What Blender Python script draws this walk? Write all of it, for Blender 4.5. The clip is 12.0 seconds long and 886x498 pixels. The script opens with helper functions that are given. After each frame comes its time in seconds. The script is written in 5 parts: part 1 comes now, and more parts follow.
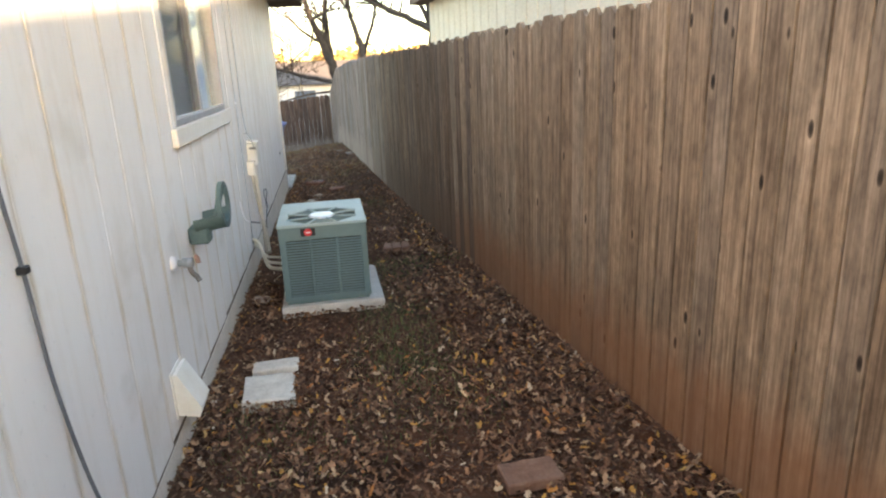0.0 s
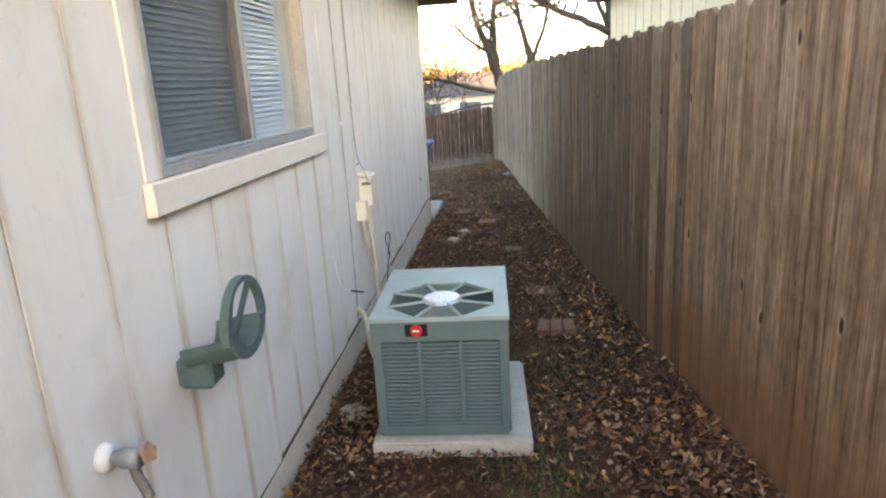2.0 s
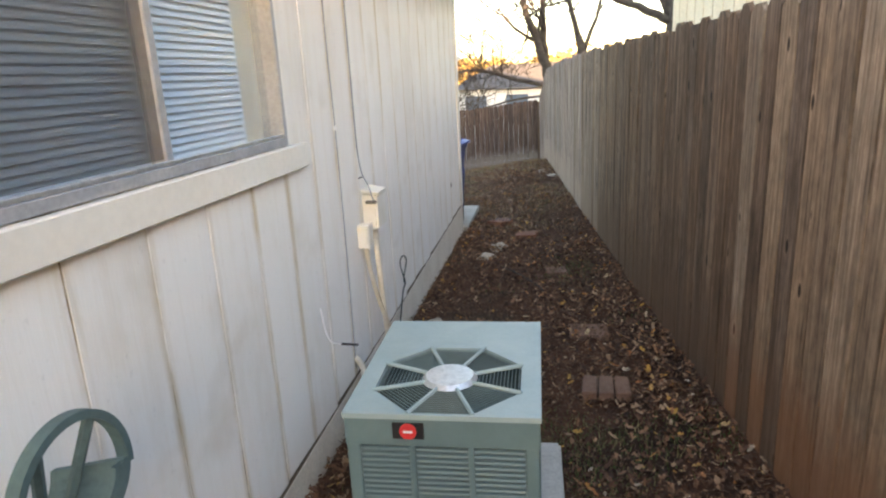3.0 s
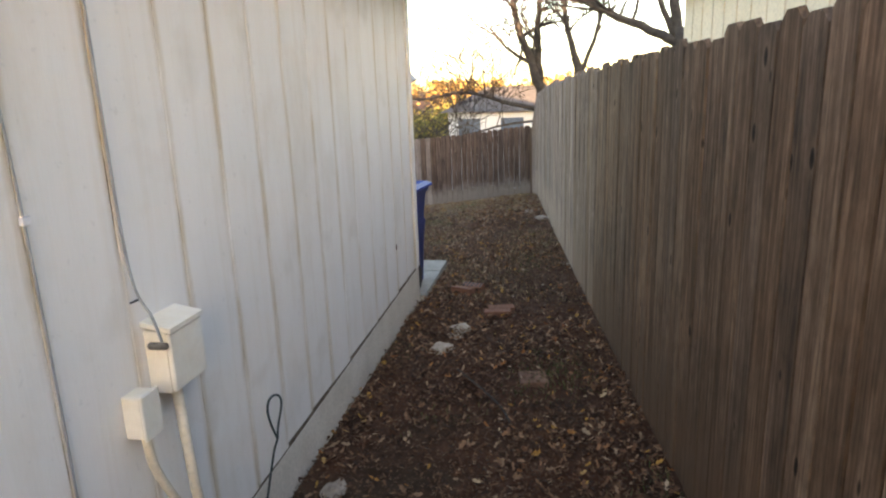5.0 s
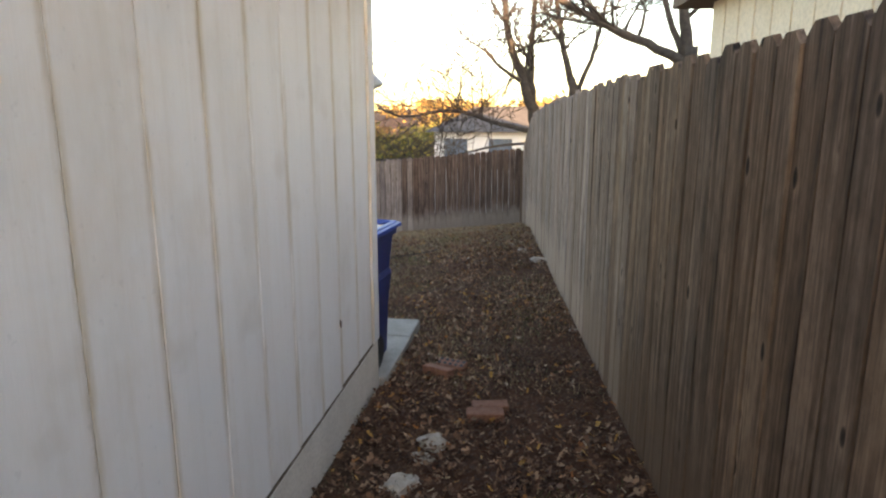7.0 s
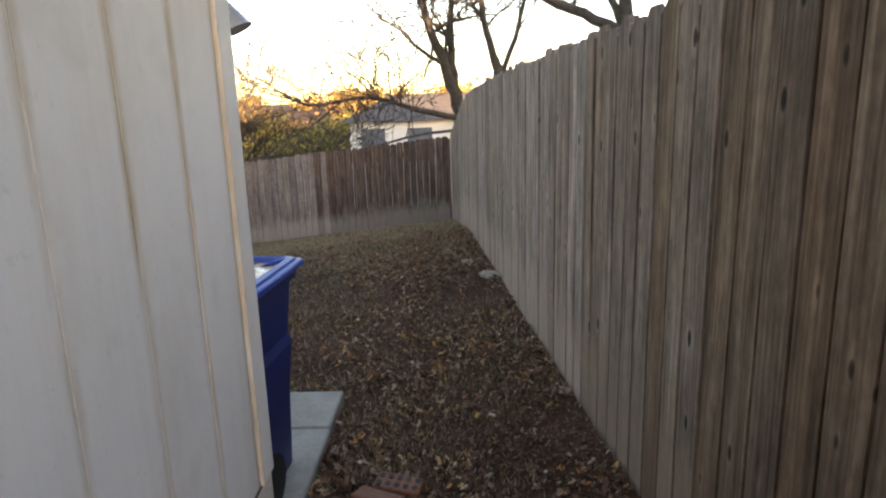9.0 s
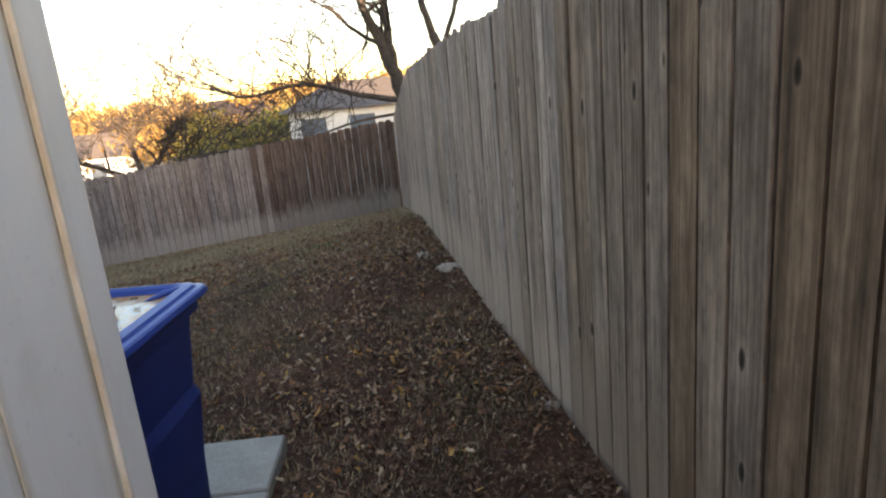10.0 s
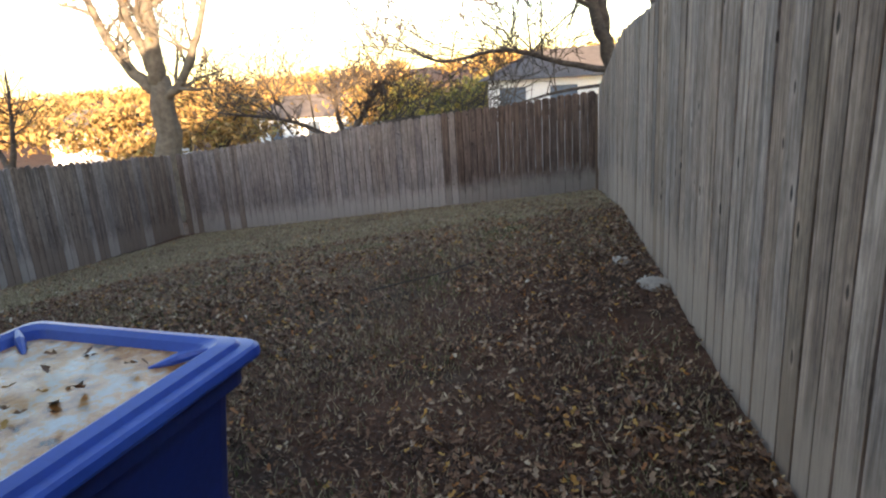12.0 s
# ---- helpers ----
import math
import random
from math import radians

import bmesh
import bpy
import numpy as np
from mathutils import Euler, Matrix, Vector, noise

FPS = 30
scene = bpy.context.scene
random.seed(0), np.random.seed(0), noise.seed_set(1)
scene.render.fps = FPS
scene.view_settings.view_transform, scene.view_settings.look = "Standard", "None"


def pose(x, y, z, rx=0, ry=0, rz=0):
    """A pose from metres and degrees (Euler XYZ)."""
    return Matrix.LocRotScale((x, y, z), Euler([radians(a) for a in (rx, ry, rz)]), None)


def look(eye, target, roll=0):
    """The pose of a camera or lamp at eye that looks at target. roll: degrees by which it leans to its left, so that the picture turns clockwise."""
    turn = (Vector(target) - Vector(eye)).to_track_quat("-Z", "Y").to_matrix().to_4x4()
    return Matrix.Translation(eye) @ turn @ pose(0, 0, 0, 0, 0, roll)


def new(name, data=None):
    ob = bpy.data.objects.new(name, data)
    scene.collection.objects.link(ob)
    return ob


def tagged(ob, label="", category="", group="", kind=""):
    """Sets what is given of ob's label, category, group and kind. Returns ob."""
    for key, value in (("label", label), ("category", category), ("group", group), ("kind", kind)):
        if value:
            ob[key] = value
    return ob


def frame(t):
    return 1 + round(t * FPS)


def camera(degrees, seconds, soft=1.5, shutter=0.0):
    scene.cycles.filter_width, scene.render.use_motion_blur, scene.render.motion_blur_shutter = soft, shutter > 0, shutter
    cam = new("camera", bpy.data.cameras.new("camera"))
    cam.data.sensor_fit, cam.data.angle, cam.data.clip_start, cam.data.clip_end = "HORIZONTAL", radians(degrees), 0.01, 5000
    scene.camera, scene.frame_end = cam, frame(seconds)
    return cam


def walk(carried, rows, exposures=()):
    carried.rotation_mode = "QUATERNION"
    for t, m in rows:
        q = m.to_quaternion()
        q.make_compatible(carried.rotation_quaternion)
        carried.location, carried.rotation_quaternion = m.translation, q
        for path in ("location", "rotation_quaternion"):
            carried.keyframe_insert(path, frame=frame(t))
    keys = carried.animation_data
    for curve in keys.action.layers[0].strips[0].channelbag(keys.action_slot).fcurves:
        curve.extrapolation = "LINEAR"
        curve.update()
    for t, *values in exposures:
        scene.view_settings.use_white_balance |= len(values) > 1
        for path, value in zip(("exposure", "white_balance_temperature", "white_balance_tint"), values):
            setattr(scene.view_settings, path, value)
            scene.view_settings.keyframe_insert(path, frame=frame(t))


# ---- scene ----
cam = camera(69.6, 12.0, soft=2.2)
PATH = [
    (0, (0.877, 1.768, 1.727), (1.155, 3.668, 1.166), -2.6),
    (0.5, (0.892, 2.233, 1.765), (1.047, 4.145, 1.2), -2.4),
    (1, (0.964, 2.657, 1.756), (0.905, 4.586, 1.232), -3.7),
    (1.5, (0.989, 3.099, 1.706), (0.75, 5.014, 1.183), -3.2),
    (2, (1.011, 3.614, 1.684), (0.795, 5.537, 1.178), -3.4),
    (2.5, (1.059, 4.063, 1.693), (0.798, 5.966, 1.136), -2.9),
    (3, (1.038, 4.521, 1.692), (0.685, 6.418, 1.168), -3.0),
    (3.5, (1.068, 4.95, 1.705), (0.711, 6.854, 1.207), -4.7),
    (3.7, (1.084, 5.16, 1.728), (0.699, 7.066, 1.26), -3.2),
    (5.3, (1.159, 6.496, 1.712), (0.815, 8.412, 1.251), -2.1),
    (5.5, (1.136, 6.673, 1.717), (0.796, 8.594, 1.276), -2.2),
    (6, (1.15, 7.019, 1.695), (0.762, 8.924, 1.227), -3.8),
    (6.5, (1.102, 7.372, 1.677), (0.673, 9.283, 1.271), -2.5),
    (6.7, (1.057, 7.51, 1.675), (0.699, 9.435, 1.269), -0.9),
    (8.3, (0.734, 8.838, 1.636), (0.623, 10.782, 1.18), -1.4),
    (8.5, (0.734, 8.989, 1.628), (0.677, 10.93, 1.15), -1.4),
    (9, (0.707, 9.357, 1.577), (0.653, 11.306, 1.134), -1.8),
    (9.5, (0.685, 9.705, 1.531), (0.797, 11.641, 1.042), -4.6),
    (10, (0.712, 9.996, 1.497), (0.798, 11.931, 0.998), -5.5),
    (10.5, (0.678, 10.321, 1.471), (0.719, 12.258, 0.974), -5.5),
    (11, (0.691, 10.526, 1.444), (0.675, 12.449, 0.894), -5.7),
    (11.5, (0.701, 10.826, 1.424), (0.394, 12.738, 0.928), -4.2),
    (12, (0.662, 11.012, 1.418), (0.172, 12.875, 0.882), -3.8),
]
walk(cam, [(t, look(eye, target, roll)) for t, eye, target, roll in PATH], [(0.0, 3.25, 7150, 14), (2.5, 3.32, 7300, 17), (3.7, 3.12, 7500, 18), (5.5, 2.95, 7500, 19), (9.0, 2.55, 7400, 20), (12.0, 2.55, 6700, 17)])
WARM_SUN = Vector((0.40, -0.91, 0.13))          # towards the sun, low behind the walker

# ---- world, sun, exposure ----
world = bpy.data.worlds.new("sky")
scene.world = world
world.use_nodes = True
wn = world.node_tree
sky = wn.nodes.new("ShaderNodeTexSky")
sky.sky_type, sky.sun_disc = "NISHITA", False
sky.sun_elevation, sky.sun_rotation = radians(8), math.atan2(WARM_SUN.x, WARM_SUN.y)
sky.air_density, sky.dust_density, sky.ozone_density = 1.0, 0.6, 1.0
wn.links.new(sky.outputs[0], wn.nodes["Background"].inputs[0])
wn.nodes["Background"].inputs[1].default_value = 0.15
sun_data = bpy.data.lights.new("sun", "SUN")
sun_data.energy, sun_data.angle, sun_data.color = 5.0, radians(0.5), (1.0, 0.74, 0.45)
sun = new("sun", sun_data)
sun.matrix_basis = look(WARM_SUN * 60, (0, 0, 0))


# ---- materials ----
def material(name, rough=0.8, metal=0.0, spec=0.3):
    m = bpy.data.materials.new(name)
    m.use_nodes = True
    b = m.node_tree.nodes["Principled BSDF"]
    b.inputs["Roughness"].default_value, b.inputs["Metallic"].default_value = rough, metal
    b.inputs["Specular IOR Level"].default_value = spec
    return m, m.node_tree, b


def add(nt, kind, **values):
    n = nt.nodes.new("ShaderNode" + kind)
    for k, v in values.items():
        n.inputs[k].default_value = v
    return n


def ramp(nt, source, stops):
    r = nt.nodes.new("ShaderNodeValToRGB")
    e = r.color_ramp.elements
    while len(e) < len(stops):
        e.new(0.5)
    for el, (p, c) in zip(e, stops):
        el.position, el.color = p, (c, c, c, 1) if isinstance(c, (int, float)) else (*c, 1)
    nt.links.new(source, r.inputs[0])
    return r.outputs[0]


def mix(nt, fac, a, b, how="MIX"):
    n = nt.nodes.new("ShaderNodeMix")
    n.data_type, n.blend_type = "RGBA", how
    for sock, v in ((n.inputs[0], fac), (n.inputs[6], a), (n.inputs[7], b)):
        if isinstance(v, bpy.types.NodeSocket):
            nt.links.new(v, sock)
        elif isinstance(v, (int, float)):
            sock.default_value = v if sock.type == "VALUE" else (v, v, v, 1)
        else:
            sock.default_value = (*v, 1)
    return n.outputs[2]


def place(nt, scale, kind="Object", shift=False):
    """Coordinates scaled by axis; shift: moved by the object's random number."""
    tc = nt.nodes.new("ShaderNodeTexCoord")
    mp = nt.nodes.new("ShaderNodeMapping")
    mp.inputs["Scale"].default_value = scale
    nt.links.new(tc.outputs[kind], mp.inputs["Vector"])
    if shift:
        oi = nt.nodes.new("ShaderNodeObjectInfo")
        mu = nt.nodes.new("ShaderNodeMath")
        mu.operation, mu.inputs[1].default_value = "MULTIPLY", 57.0
        nt.links.new(oi.outputs["Random"], mu.inputs[0])
        nt.links.new(mu.outputs[0], mp.inputs["Location"])
    return mp.outputs[0]


def noise_tex(nt, vec, scale, detail=5.0, rough=0.6):
    n = add(nt, "TexNoise", Scale=scale, Detail=detail, Roughness=rough)
    if vec:
        nt.links.new(vec, n.inputs["Vector"])
    return n.outputs[0]


def bump(nt, b, height, strength, dist=0.01):
    n = add(nt, "Bump", Strength=strength, Distance=dist)
    nt.links.new(height, n.inputs["Height"])
    nt.links.new(n.outputs[0], b.inputs["Normal"])


def plain(name, c1, c2, rough=0.7, scale=6.0, metal=0.0, spec=0.3, bumps=0.15, fine=60.0, speck=0.78):
    """A surface of two tones: patches and fine grain, with a slight relief."""
    m, nt, b = material(name, rough, metal, spec)
    v = place(nt, (1, 1, 1))
    big = ramp(nt, noise_tex(nt, v, scale), [(0.3, c1), (0.7, c2)])
    grain = noise_tex(nt, v, fine)
    dark = ramp(nt, grain, [(0.25, speck), (0.6, 1.0)])
    nt.links.new(mix(nt, 1.0, big, dark, "MULTIPLY"), b.inputs["Base Color"])
    bump(nt, b, grain, bumps)
    return m


def wood(name, pale, mid, dark, stain):
    """Weathered board: long grain, dark streaks, knots, clay splashed on its foot."""
    m, nt, b = material(name, 0.85, 0, 0.2)
    v = place(nt, (1, 1, 1), shift=True)
    streak = noise_tex(nt, place(nt, (17, 17, 0.8), shift=True), 1.5, 6, 0.6)
    fine = noise_tex(nt, place(nt, (110, 110, 4), shift=True), 1.0, 4, 0.6)
    blot = noise_tex(nt, place(nt, (4, 4, 1.6), shift=True), 1.6, 5, 0.65)
    mottle = noise_tex(nt, place(nt, (30, 30, 14), shift=True), 1.0, 4, 0.65)
    col = ramp(nt, streak, [(0.27, dark), (0.42, mid), (0.66, pale)])
    col = mix(nt, 0.7, col, ramp(nt, fine, [(0.34, 0.6), (0.58, 1.06)]), "MULTIPLY")
    col = mix(nt, 0.8, col, ramp(nt, blot, [(0.3, 0.55), (0.6, 1.0)]), "MULTIPLY")
    band = add(nt, "TexWave", Scale=1.7, Distortion=14.0, Detail=3.0)
    band.inputs["Detail Scale"].default_value = 0.8
    nt.links.new(place(nt, (7, 7, 0.55), shift=True), band.inputs["Vector"])
    col = mix(nt, 0.35, col, ramp(nt, band.outputs[1], [(0.1, 0.55), (0.6, 1.08)]), "MULTIPLY")
    col = mix(nt, 0.7, col, ramp(nt, mottle, [(0.3, 0.62), (0.6, 1.12)]), "MULTIPLY")
    oi = nt.nodes.new("ShaderNodeObjectInfo")
    col = mix(nt, 1.0, col, ramp(nt, oi.outputs["Random"], [(0.0, (0.74, 0.74, 0.76)), (0.2, (0.96, 0.86, 0.77)), (0.4, (0.90, 0.90, 0.92)), (0.6, (1.06, 1.02, 0.98)), (0.8, (1.0, 0.92, 0.84)), (1.0, (1.16, 1.14, 1.12))]), "MULTIPLY")
    vor = add(nt, "TexVoronoi", Scale=1.0, Randomness=1.0)
    nt.links.new(place(nt, (8.5, 0.01, 3.6), shift=True), vor.inputs["Vector"])
    knot = ramp(nt, vor.outputs["Distance"], [(0.05, 0.10), (0.09, 0.35), (0.12, 1.3), (0.26, 1.0)])
    col = mix(nt, 1.0, col, knot, "MULTIPLY")
    sep = nt.nodes.new("ShaderNodeSeparateXYZ")
    tc = nt.nodes.new("ShaderNodeTexCoord")
    nt.links.new(tc.outputs["Object"], sep.inputs[0])
    ad = nt.nodes.new("ShaderNodeMath")
    ad.operation = "MULTIPLY_ADD"
    ad.inputs[1].default_value, ad.inputs[2].default_value = 0.55, 0.0
    nt.links.new(blot, ad.inputs[0])
    su = nt.nodes.new("ShaderNodeMath")
    su.operation = "SUBTRACT"
    nt.links.new(sep.outputs[2], su.inputs[0])
    nt.links.new(ad.outputs[0], su.inputs[1])
    foot = ramp(nt, su.outputs[0], [(0.0, 0.72), (0.28, 0.0)])
    col = mix(nt, foot, col, stain)
    nt.links.new(col, b.inputs["Base Color"])
    bump(nt, b, streak, 0.5, 0.006)
    return m


M_WOOD_TAN = wood("wood_tan", (0.375, 0.295, 0.225), (0.24, 0.184, 0.138), (0.12, 0.09, 0.067), (0.22, 0.108, 0.058))
M_WOOD_BROWN = wood("wood_brown", (0.25, 0.182, 0.136), (0.128, 0.09, 0.066), (0.055, 0.039, 0.03), (0.125, 0.08, 0.054))
M_WOOD_GREY = wood("wood_grey", (0.375, 0.308, 0.278), (0.235, 0.188, 0.168), (0.105, 0.081, 0.072), (0.31, 0.235, 0.19))
M_WOOD_MIXED = wood("wood_mixed", (0.30, 0.236, 0.20), (0.175, 0.134, 0.112), (0.075, 0.056, 0.047), (0.21, 0.15, 0.115))
M_WOOD_BACK = wood("wood_back", (0.34, 0.285, 0.262), (0.235, 0.192, 0.176), (0.14, 0.112, 0.102), (0.36, 0.30, 0.255))
M_WOOD_DARK = wood("wood_dark", (0.18, 0.13, 0.105), (0.095, 0.064, 0.052), (0.045, 0.031, 0.026), (0.28, 0.23, 0.195))


def siding_material():
    m, nt, b = material("siding_paint", 0.62, 0, 0.3)
    v = place(nt, (1, 1, 1), shift=True)
    dirt = noise_tex(nt, place(nt, (1, 1, 0.45), shift=True), 2.2, 6, 0.65)
    run = noise_tex(nt, place(nt, (14, 14, 0.5), shift=True), 1.5, 5, 0.6)
    col = ramp(nt, dirt, [(0.26, (0.69, 0.645, 0.585)), (0.46, (0.79, 0.765, 0.73)), (0.8, (0.83, 0.81, 0.785))])
    col = mix(nt, 0.14, col, ramp(nt, run, [(0.3, (0.72, 0.62, 0.48)), (0.5, (1, 1, 1))]), "MULTIPLY")
    spots = ramp(nt, noise_tex(nt, v, 34.0, 2), [(0.27, 0.6), (0.34, 1.0)])
    col = mix(nt, 0.2, col, spots, "MULTIPLY")
    tc = nt.nodes.new("ShaderNodeTexCoord")
    sep = nt.nodes.new("ShaderNodeSeparateXYZ")
    nt.links.new(tc.outputs["Object"], sep.inputs[0])
    fold = nt.nodes.new("ShaderNodeMath")
    fold.operation, fold.inputs[1].default_value = "PINGPONG", 0.1485
    start = nt.nodes.new("ShaderNodeMath")
    start.operation, start.inputs[1].default_value = "ADD", 100 * 0.297 - 8.33
    nt.links.new(sep.outputs[1], start.inputs[0])
    nt.links.new(start.outputs[0], fold.inputs[0])
    wander = nt.nodes.new("ShaderNodeMath")
    wander.operation, wander.inputs[1].default_value = "MULTIPLY_ADD", 0.03
    nt.links.new(noise_tex(nt, place(nt, (3, 3, 2.2)), 2.0, 4, 0.6), wander.inputs[0])
    nt.links.new(fold.outputs[0], wander.inputs[2])
    edge = ramp(nt, wander.outputs[0], [(0.017, 1.0), (0.044, 0.0)])
    rust = ramp(nt, noise_tex(nt, place(nt, (1, 6, 0.8)), 1.7, 5, 0.65), [(0.37, 0.0), (0.58, 0.9)])
    col = mix(nt, mix(nt, 1.0, edge, rust, "MULTIPLY"), col, (0.50, 0.405, 0.265))
    smudge = ramp(nt, noise_tex(nt, place(nt, (1, 1, 1.2), shift=True), 3.1, 3, 0.5), [(0.60, 0.0), (0.76, 0.4)])
    col = mix(nt, smudge, col, (0.55, 0.50, 0.43))
    nt.links.new(col, b.inputs["Base Color"])
    grain = noise_tex(nt, place(nt, (60, 60, 6), shift=True), 2.0, 4)
    bump(nt, b, grain, 0.22, 0.004)
    return m


def groove_material():
    m, nt, b = material("groove_dirt", 0.9)
    n = noise_tex(nt, place(nt, (1, 3, 0.9)), 2.0, 5, 0.7)
    nt.links.new(ramp(nt, n, [(0.37, (0.09, 0.068, 0.046)), (0.42, (0.34, 0.27, 0.18)), (0.48, (0.56, 0.49, 0.37)), (0.56, (0.74, 0.70, 0.63))]), b.inputs["Base Color"])
    bump(nt, b, n, 0.3)
    return m


M_SIDING, M_GROOVE = siding_material(), groove_material()
M_TRIM = plain("trim_paint", (0.76, 0.70, 0.61), (0.81, 0.775, 0.72), 0.6, 3.0, fine=40, speck=0.93, bumps=0.08)
M_CONCRETE = plain("foundation_concrete", (0.64, 0.585, 0.50), (0.77, 0.715, 0.63), 0.9, 4.0, bumps=0.4)
M_PAD = plain("pad_concrete", (0.44, 0.42, 0.38), (0.58, 0.555, 0.51), 0.9, 7.0, bumps=0.4)
M_PATIO = plain("patio_concrete", (0.27, 0.25, 0.222), (0.36, 0.335, 0.30), 0.9, 7.0, bumps=0.4)
M_CHALK = plain("pale_tan_stone", (0.36, 0.31, 0.25), (0.52, 0.46, 0.39), 0.9, 14.0, bumps=0.6)
M_FLAG = plain("pale_concrete", (0.50, 0.455, 0.39), (0.68, 0.635, 0.565), 0.9, 12.0, bumps=0.4)
# side enamel has the shade on the front put into its colour; lid is paler
M_AC = plain("shaded_sage_enamel", (0.098, 0.155, 0.16), (0.128, 0.192, 0.195), 0.5, 5.0, spec=0.4, bumps=0.04, speck=0.95)
M_AC_TOP = plain("pale_enamel", (0.27, 0.35, 0.345), (0.34, 0.42, 0.41), 0.5, 5.0, spec=0.4, bumps=0.05, speck=0.94)
M_AC_DARK = plain("coil_dark", (0.03, 0.042, 0.042), (0.05, 0.07, 0.068), 0.7, 20.0)
M_WIRE_GRILLE = plain("grille_enamel", (0.13, 0.185, 0.18), (0.17, 0.235, 0.225), 0.45, 8.0, spec=0.4)
M_STEEL = plain("bright_steel", (0.66, 0.66, 0.66), (0.84, 0.84, 0.84), 0.42, 20.0, metal=0.9, bumps=0.05)
M_ALU = plain("window_aluminium", (0.36, 0.37, 0.39), (0.46, 0.47, 0.49), 0.45, 10.0, metal=0.25, bumps=0.05)
M_BLACK = plain("black_plastic", (0.012, 0.012, 0.013), (0.025, 0.025, 0.026), 0.5, 10)
M_RED = plain("red_badge", (0.55, 0.03, 0.035), (0.62, 0.05, 0.05), 0.4, 12, bumps=0.02, speck=0.95)
M_WHITE = plain("white_badge", (0.75, 0.72, 0.72), (0.8, 0.78, 0.78), 0.4, 12, bumps=0.02, speck=0.95)
M_BOX = plain("cream_enamel", (0.72, 0.67, 0.57), (0.79, 0.765, 0.70), 0.5, 9.0, bumps=0.05, speck=0.95)
M_CONDUIT = plain("painted_conduit", (0.60, 0.53, 0.41), (0.72, 0.66, 0.55), 0.55, 12.0)
M_CABLE_SLATE = plain("slate_cable", (0.09, 0.10, 0.115), (0.15, 0.16, 0.18), 0.5, 12)
M_CABLE_GREY = plain("grey_cable", (0.22, 0.24, 0.26), (0.32, 0.35, 0.37), 0.5, 12)
M_TEAL = plain("teal_plastic", (0.075, 0.125, 0.125), (0.105, 0.16, 0.158), 0.55, 9.0, spec=0.35, bumps=0.08)
M_HASP = plain("grey_cast_metal", (0.14, 0.13, 0.12), (0.22, 0.21, 0.19), 0.6, 30.0, metal=0.4)
M_RUST = plain("faded_red_iron", (0.36, 0.19, 0.13), (0.45, 0.26, 0.18), 0.7, 40.0)
M_HUSK_SHADE = plain("husk_and_foot_shade", (0.07, 0.045, 0.03), (0.20, 0.15, 0.105), 0.8, 14.0)
M_BRICK = plain("red_brick", (0.19, 0.085, 0.055), (0.26, 0.13, 0.085), 0.9, 18.0, bumps=0.5)
M_PAVER = plain("pinkish_paver", (0.16, 0.085, 0.058), (0.24, 0.145, 0.102), 0.9, 12.0, bumps=0.5)
M_ROCK = plain("pale_rock", (0.27, 0.215, 0.17), (0.40, 0.33, 0.27), 0.9, 14.0, bumps=0.6)
M_BLUE = plain("blue_plastic", (0.004, 0.018, 0.12), (0.007, 0.026, 0.16), 0.45, 5.0, spec=0.4, bumps=0.06)
M_BLUE_LID = plain("faded_blue_plastic", (0.008, 0.042, 0.29), (0.022, 0.075, 0.37), 0.42, 4.0, spec=0.45, bumps=0.05)
M_SLAT = plain("blind_vinyl", (0.80, 0.82, 0.89), (0.85, 0.87, 0.92), 0.5, 8.0, bumps=0.03, speck=0.95)
M_INSIDE = plain("room_plaster", (0.5, 0.46, 0.4), (0.58, 0.54, 0.48), 0.9, 3.0)
M_ROOF = plain("asphalt_shingle", (0.10, 0.085, 0.075), (0.17, 0.145, 0.13), 0.95, 9.0, bumps=0.6)
M_FASCIA = plain("brown_fascia", (0.085, 0.058, 0.042), (0.13, 0.09, 0.066), 0.75, 8.0)
M_NEIGHBOUR = plain("cream_siding", (0.74, 0.63, 0.48), (0.80, 0.70, 0.56), 0.75, 2.0, fine=30)
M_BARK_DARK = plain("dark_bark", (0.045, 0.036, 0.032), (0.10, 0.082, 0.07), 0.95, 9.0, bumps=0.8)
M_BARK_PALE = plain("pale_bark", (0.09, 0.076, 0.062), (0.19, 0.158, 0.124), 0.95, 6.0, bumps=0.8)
M_FAR_WALL = plain("far_white_siding", (0.66, 0.67, 0.68), (0.76, 0.77, 0.78), 0.8, 1.0)
M_FAR_ROOF = plain("far_shingle", (0.10, 0.083, 0.076), (0.15, 0.125, 0.115), 0.95, 1.5)
M_FAR_GLASS = plain("far_window", (0.10, 0.13, 0.17), (0.15, 0.18, 0.23), 0.2, 2.0, spec=0.5)


def dregs_material():
    m, nt, b = material("rain_film", 0.16, 0, 0.3)
    v = place(nt, (1, 1, 1))
    n = noise_tex(nt, v, 17.0, 7, 0.75)
    nt.links.new(ramp(nt, n, [(0.38, (0.05, 0.028, 0.018)), (0.43, (0.26, 0.10, 0.025)), (0.52, (0.40, 0.20, 0.07)), (0.56, (0.32, 0.26, 0.21)), (0.66, (0.34, 0.34, 0.34))]), b.inputs["Base Color"])
    nt.links.new(ramp(nt, noise_tex(nt, v, 5.0), [(0.42, 0.2), (0.6, 0.65)]), b.inputs["Roughness"])
    return m


